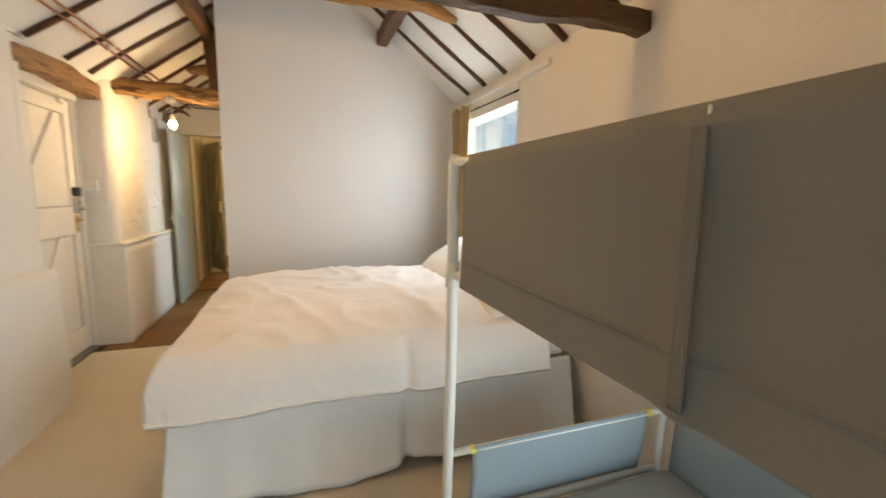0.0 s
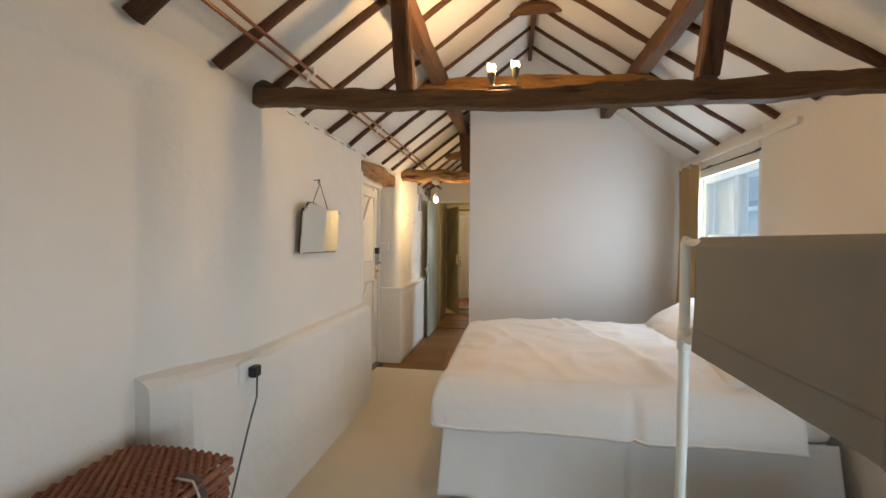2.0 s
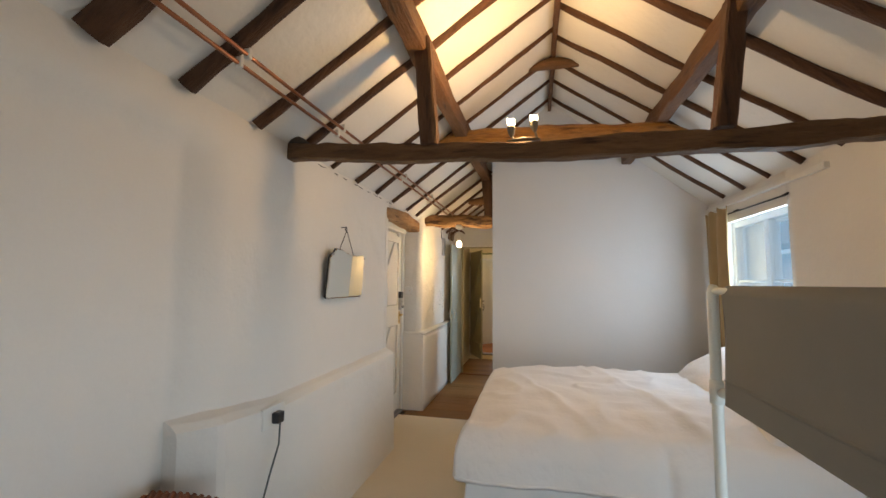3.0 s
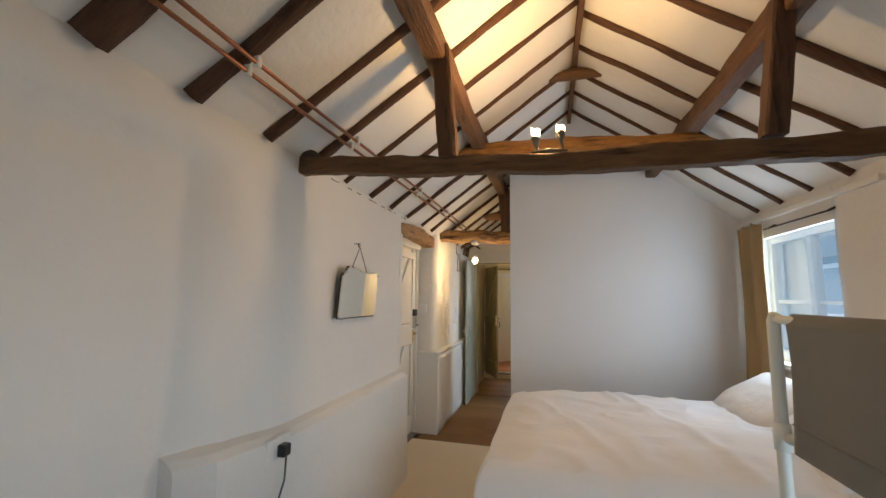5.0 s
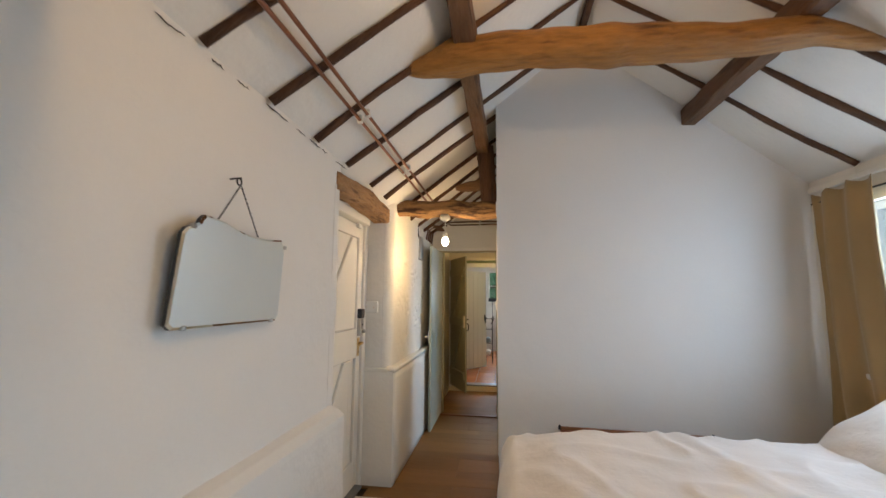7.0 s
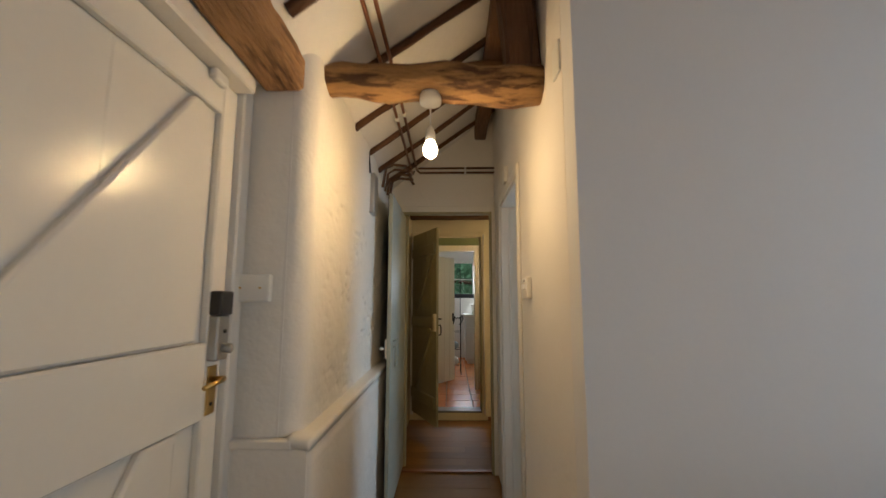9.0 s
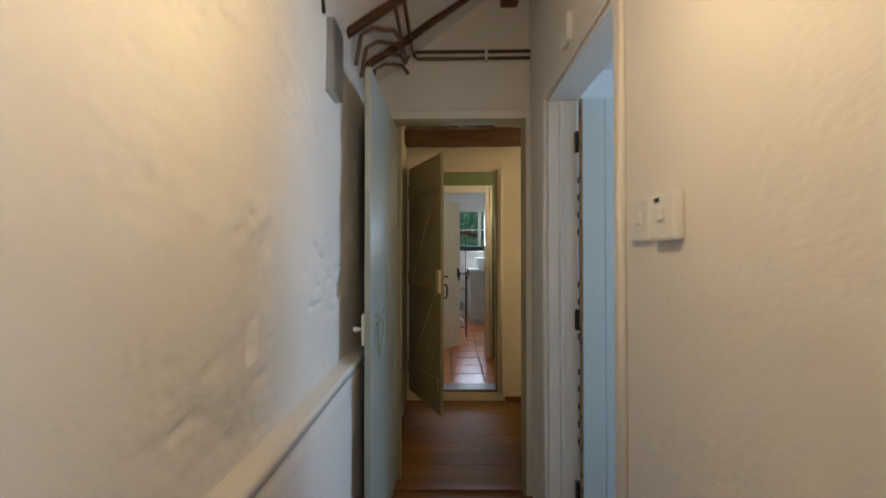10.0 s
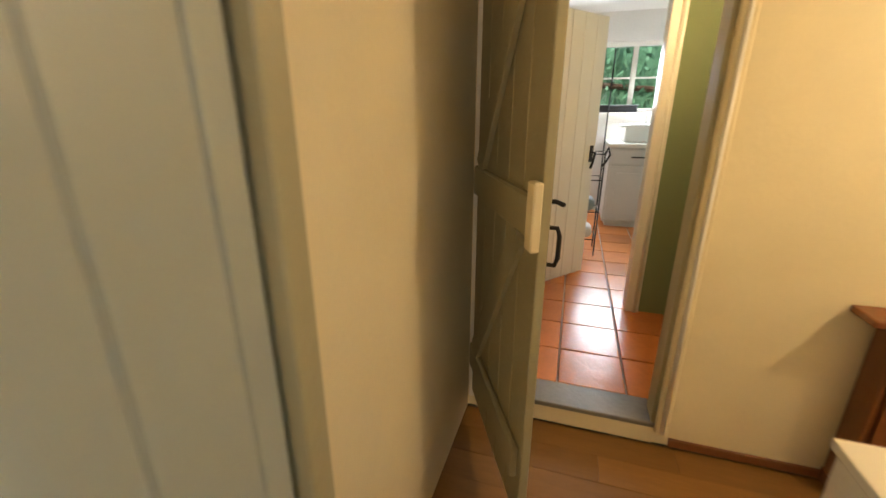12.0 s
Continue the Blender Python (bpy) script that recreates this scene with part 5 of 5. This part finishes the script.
part("casing", box(-1.44, -0.615, LB - 0.022, LB, 1.985, 2.07, 0.006, 2), white_paint, fr)
part("casing", box(-1.44, -1.36, LB - 0.022, LB, FZ, 1.985, 0.006, 2), white_paint, fr)
part("lining", box(-0.615, -0.60, LB, LB + 0.12, FZ, 1.985, 0.003), white_paint, fr)
hin = Vector((-1.35, LB + 0.05, 0))
M = Matrix.Translation(hin) @ Matrix.Rotation(math.atan2(0.60, 0.47), 4, "Z")
d = empty("door_5", "white plank door standing open into the kitchen", "door", kind="structure", at=hin)
for k in range(6):
    part("board", moved(box(0.002 + k * 0.126, 0.125 + k * 0.126, 0.0, 0.03, FZ + 0.008, 1.95, 0.003), M), white_paint, d)
for z in (0.4, 1.7):
    part("ledge", moved(box(0.03, 0.72, 0.03, 0.05, z - 0.06, z + 0.06, 0.004), M), white_paint, d)
part("lever", moved(tube([(0.71, -0.005, 1.05), (0.71, -0.04, 1.05), (0.68, -0.045, 0.98), (0.66, -0.045, 0.94)], 0.009, 8), M), iron, d, "black iron latch", smooth=True)
part("latch_plate", moved(box(0.69, 0.73, -0.006, 0.0, 0.98, 1.10, 0.002), M), iron, d)

wall_box("kitchen_wall_left", -2.0, -1.9, LB, 11.8, 0, HZ, plaster)
wall_box("kitchen_wall_right", 1.6, 1.7, LB, 11.8, 0, HZ, plaster)
Q0, Q1, QZ0, QZ1 = -0.95, 0.55, 1.34, 2.14
wall_box("kitchen_wall_far_under", -2.0, 1.7, 11.62, 11.8, 0, QZ0, plaster)
wall_box("kitchen_wall_far_over", -2.0, 1.7, 11.62, 11.8, QZ1, HZ, plaster)
wall_box("kitchen_wall_far_a", -2.0, Q0, 11.62, 11.8, QZ0, QZ1, plaster)
wall_box("kitchen_wall_far_b", Q1, 1.7, 11.62, 11.8, QZ0, QZ1, plaster)
win = empty("window_2", "white kitchen casement with garden green behind it", "window", kind="structure", at=(-0.2, 11.7, QZ0))
for x in (Q0, -0.47, 0.0, Q1 - 0.06):
    part("window_frame", box(x, x + 0.06, 11.68, 11.74, QZ0, QZ1, 0.005), white_paint, win)
for z in (QZ0, QZ1 - 0.05):
    part("window_frame", box(Q0, Q1, 11.675, 11.745, z, z + 0.05, 0.005), white_paint, win)
for a, b in ((Q0 + 0.06, -0.47), (-0.41, 0.0), (0.06, Q1 - 0.06)):
    part("glazing_bar", box(a, b, 11.70, 11.72, 1.73, 1.75, 0.002), white_paint, win)
    p = part("pane", box(a, b, 11.708, 11.712, QZ0 + 0.05, QZ1 - 0.05), glass, win)
    p.visible_shadow = False
part("window_sill", box(Q0, Q1, 11.58, 11.68, QZ0 - 0.03, QZ0, 0.004), trim_paint, win)
t = empty("base_cabinet", "pale grey panelled kitchen base unit", "cabinet", at=(-0.3, 11.0, FZ))
part("carcass", box(-0.66, 0.5, 10.78, 11.40, FZ + 0.06, 0.98, 0.003), kitchen_paint, t)
part("plinth", box(-0.62, 0.5, 10.82, 11.40, FZ, FZ + 0.06), kitchen_paint, t)
for x in (-0.64, -0.06):
    dr = part("cabinet_door", box(x, x + 0.56, 10.76, 10.78, FZ + 0.08, 0.78, 0.004), kitchen_paint, t)
    part("door_panel", box(x + 0.07, x + 0.49, 10.754, 10.762, FZ + 0.15, 0.71, 0.004), kitchen_paint, dr)
    dw = part("drawer", box(x, x + 0.56, 10.76, 10.78, 0.80, 0.96, 0.004), kitchen_paint, t)
    part("drawer_handle", tube([(x + 0.2, 10.745, 0.88), (x + 0.36, 10.745, 0.88)], 0.007, 8), iron, dw)
thing("worktop", box(-0.68, 0.52, 10.75, 11.62, 0.98, 1.02, 0.006, 2), white_paint, "pale stone kitchen worktop on the base units", "worktop")
t = empty("sink", "white butler sink with a steel tap under the kitchen window", "sink", at=(-0.2, 11.2, 1.02))
bm = box(-0.52, 0.02, 10.95, 11.40, 1.022, 1.20, 0.015, 2)
part("basin", bm, white_plastic, t, smooth=False)
part("rim", tube([(-0.53, 10.94, 1.20), (0.03, 10.94, 1.20), (0.03, 11.41, 1.20), (-0.53, 11.41, 1.20), (-0.53, 10.94, 1.20)], 0.014, 8), white_plastic, t, smooth=True)
part("tap", tube([(-0.25, 11.45, 1.02), (-0.25, 11.45, 1.30), (-0.25, 11.40, 1.34), (-0.25, 11.28, 1.32)], 0.012, 8), steel, t, smooth=True)
t = empty("window_box", "black trough on the kitchen window sill", "trough", at=(-0.6, 11.62, QZ0))
part("trough", box(-0.92, -0.35, 11.585, 11.655, QZ0 + 0.001, QZ0 + 0.085, 0.006), black_plastic, t)
part("trough_lip", box(-0.93, -0.34, 11.58, 11.66, QZ0 + 0.075, QZ0 + 0.088, 0.003), black_plastic, t)
t = empty("wine_rack", "tall black iron rack holding bottles in the kitchen", "rack", at=(-0.86, 9.75, FZ))
for x in (-0.92, -0.78):
    for y, top in ((9.62, 1.02), (9.92, 1.84)):
        part("post", tube([(x, y, FZ), (x, y, top)], 0.006, 8), iron, t)
for z in (0.25, 0.5, 0.78, 1.0):
    part("hoop", tube([(-0.92, 9.62, z), (-0.78, 9.62, z), (-0.78, 9.92, z), (-0.92, 9.92, z), (-0.92, 9.62, z)], 0.005, 6), iron, t)
part("scroll", tube([(-0.78, 9.62, 1.0), (-0.76, 9.60, 1.06), (-0.745, 9.59, 1.0), (-0.77, 9.60, 0.94), (-0.80, 9.62, 0.90)], 0.009, 8), iron, t, smooth=True)
for z, c in ((0.56, canvas_blue_lit), (0.31, linen)):
    b = thing("bottle", tube([(-0.87, 9.64, z), (-0.87, 9.66, z), (-0.87, 9.80, z), (-0.87, 9.86, z), (-0.87, 9.92, z)], [0.05, 0.058, 0.058, 0.03, 0.018], 12), c,
              "pale bottle lying in the black iron rack", "bottle", "rack bottles", smooth=True)
t = empty("hedge", "dense bright green hedge outside the kitchen window", "hedge", at=(-0.3, 13.4, -0.12))
rnd = random.Random(11)
bm = bmesh.new()
for q in range(5000):
    c = Vector((rnd.uniform(-3.4, 3.0), 13.2 + rnd.gauss(0, 0.22) + 0.3 * rnd.random(), rnd.uniform(-0.1, 3.6)))
    s = rnd.uniform(0.04, 0.10)
    e = Euler((rnd.uniform(0, 6), rnd.uniform(0, 6), rnd.uniform(0, 6))).to_matrix()
    bm.faces.new([bm.verts.new(c + e @ Vector(p)) for p in ((-s, 0, 0), (0, -s * 0.5, s * 0.1), (s, 0, 0), (0, s * 0.5, s * 0.1))])
part("leaves", bm, foliage, t, "bright green leaves")
part("branches", tube([(-3.3, 13.45, -0.12), (-1, 13.5, 1.8), (1, 13.5, 1.6), (2.9, 13.5, 2.6)], 0.05, 8), rafter_wood, t)
part("inner_growth", box(-3.4, 3.0, 13.5, 13.9, -0.12, 3.4, 0.1, 2), foliage, t, "dark inner growth")

# ---- floor pieces: oak boards and terracotta tiles ----
def pieces(name, spots, size, material, parent, bevel):
    """Alike pieces on one mesh: spots are (x, y, z)."""
    me = mesh_of(name, box(-size[0] / 2, size[0] / 2, -size[1] / 2, size[1] / 2, -size[2], 0, bevel), material)
    for s in spots:
        ob = new(name, me)
        ob.location = s
        ob.parent = parent


boards = empty("floor_boards", "warm brown oak floor boards with a satin finish", "floor", kind="structure")
rnd = random.Random(3)
rows = int((7.47 - 3.985) / 0.13)
for k in range(rows):
    y = 3.985 + 0.065 + k * 0.1335
    x = -1.42 - rnd.choice((0.0, 0.15, 0.3, 0.42))
    spots = []
    x_end = -0.56 if y < END else 1.6
    while x < x_end:
        spots.append((x + 0.45, y, rnd.uniform(-0.0008, 0.0008)))
        x += 0.90
    pieces("board", spots, (0.8992, 0.1329, 0.012), floor_wood, boards, 0.0008)

tiles = empty("floor_tiles", "worn orange-red terracotta floor tiles", "floor", kind="structure")
spots = [(-1.49 + i * 0.312 + 0.02, HY + 0.165 + 0.152 + j * 0.312, FZ + rnd.uniform(-0.001, 0.001)) for i in range(8) for j in range(13) if not (i > 3 and HY + 0.3 + j * 0.312 < LB - 0.1)]
pieces("tile", spots, (0.302, 0.302, 0.012), terracotta, tiles, 0.003)
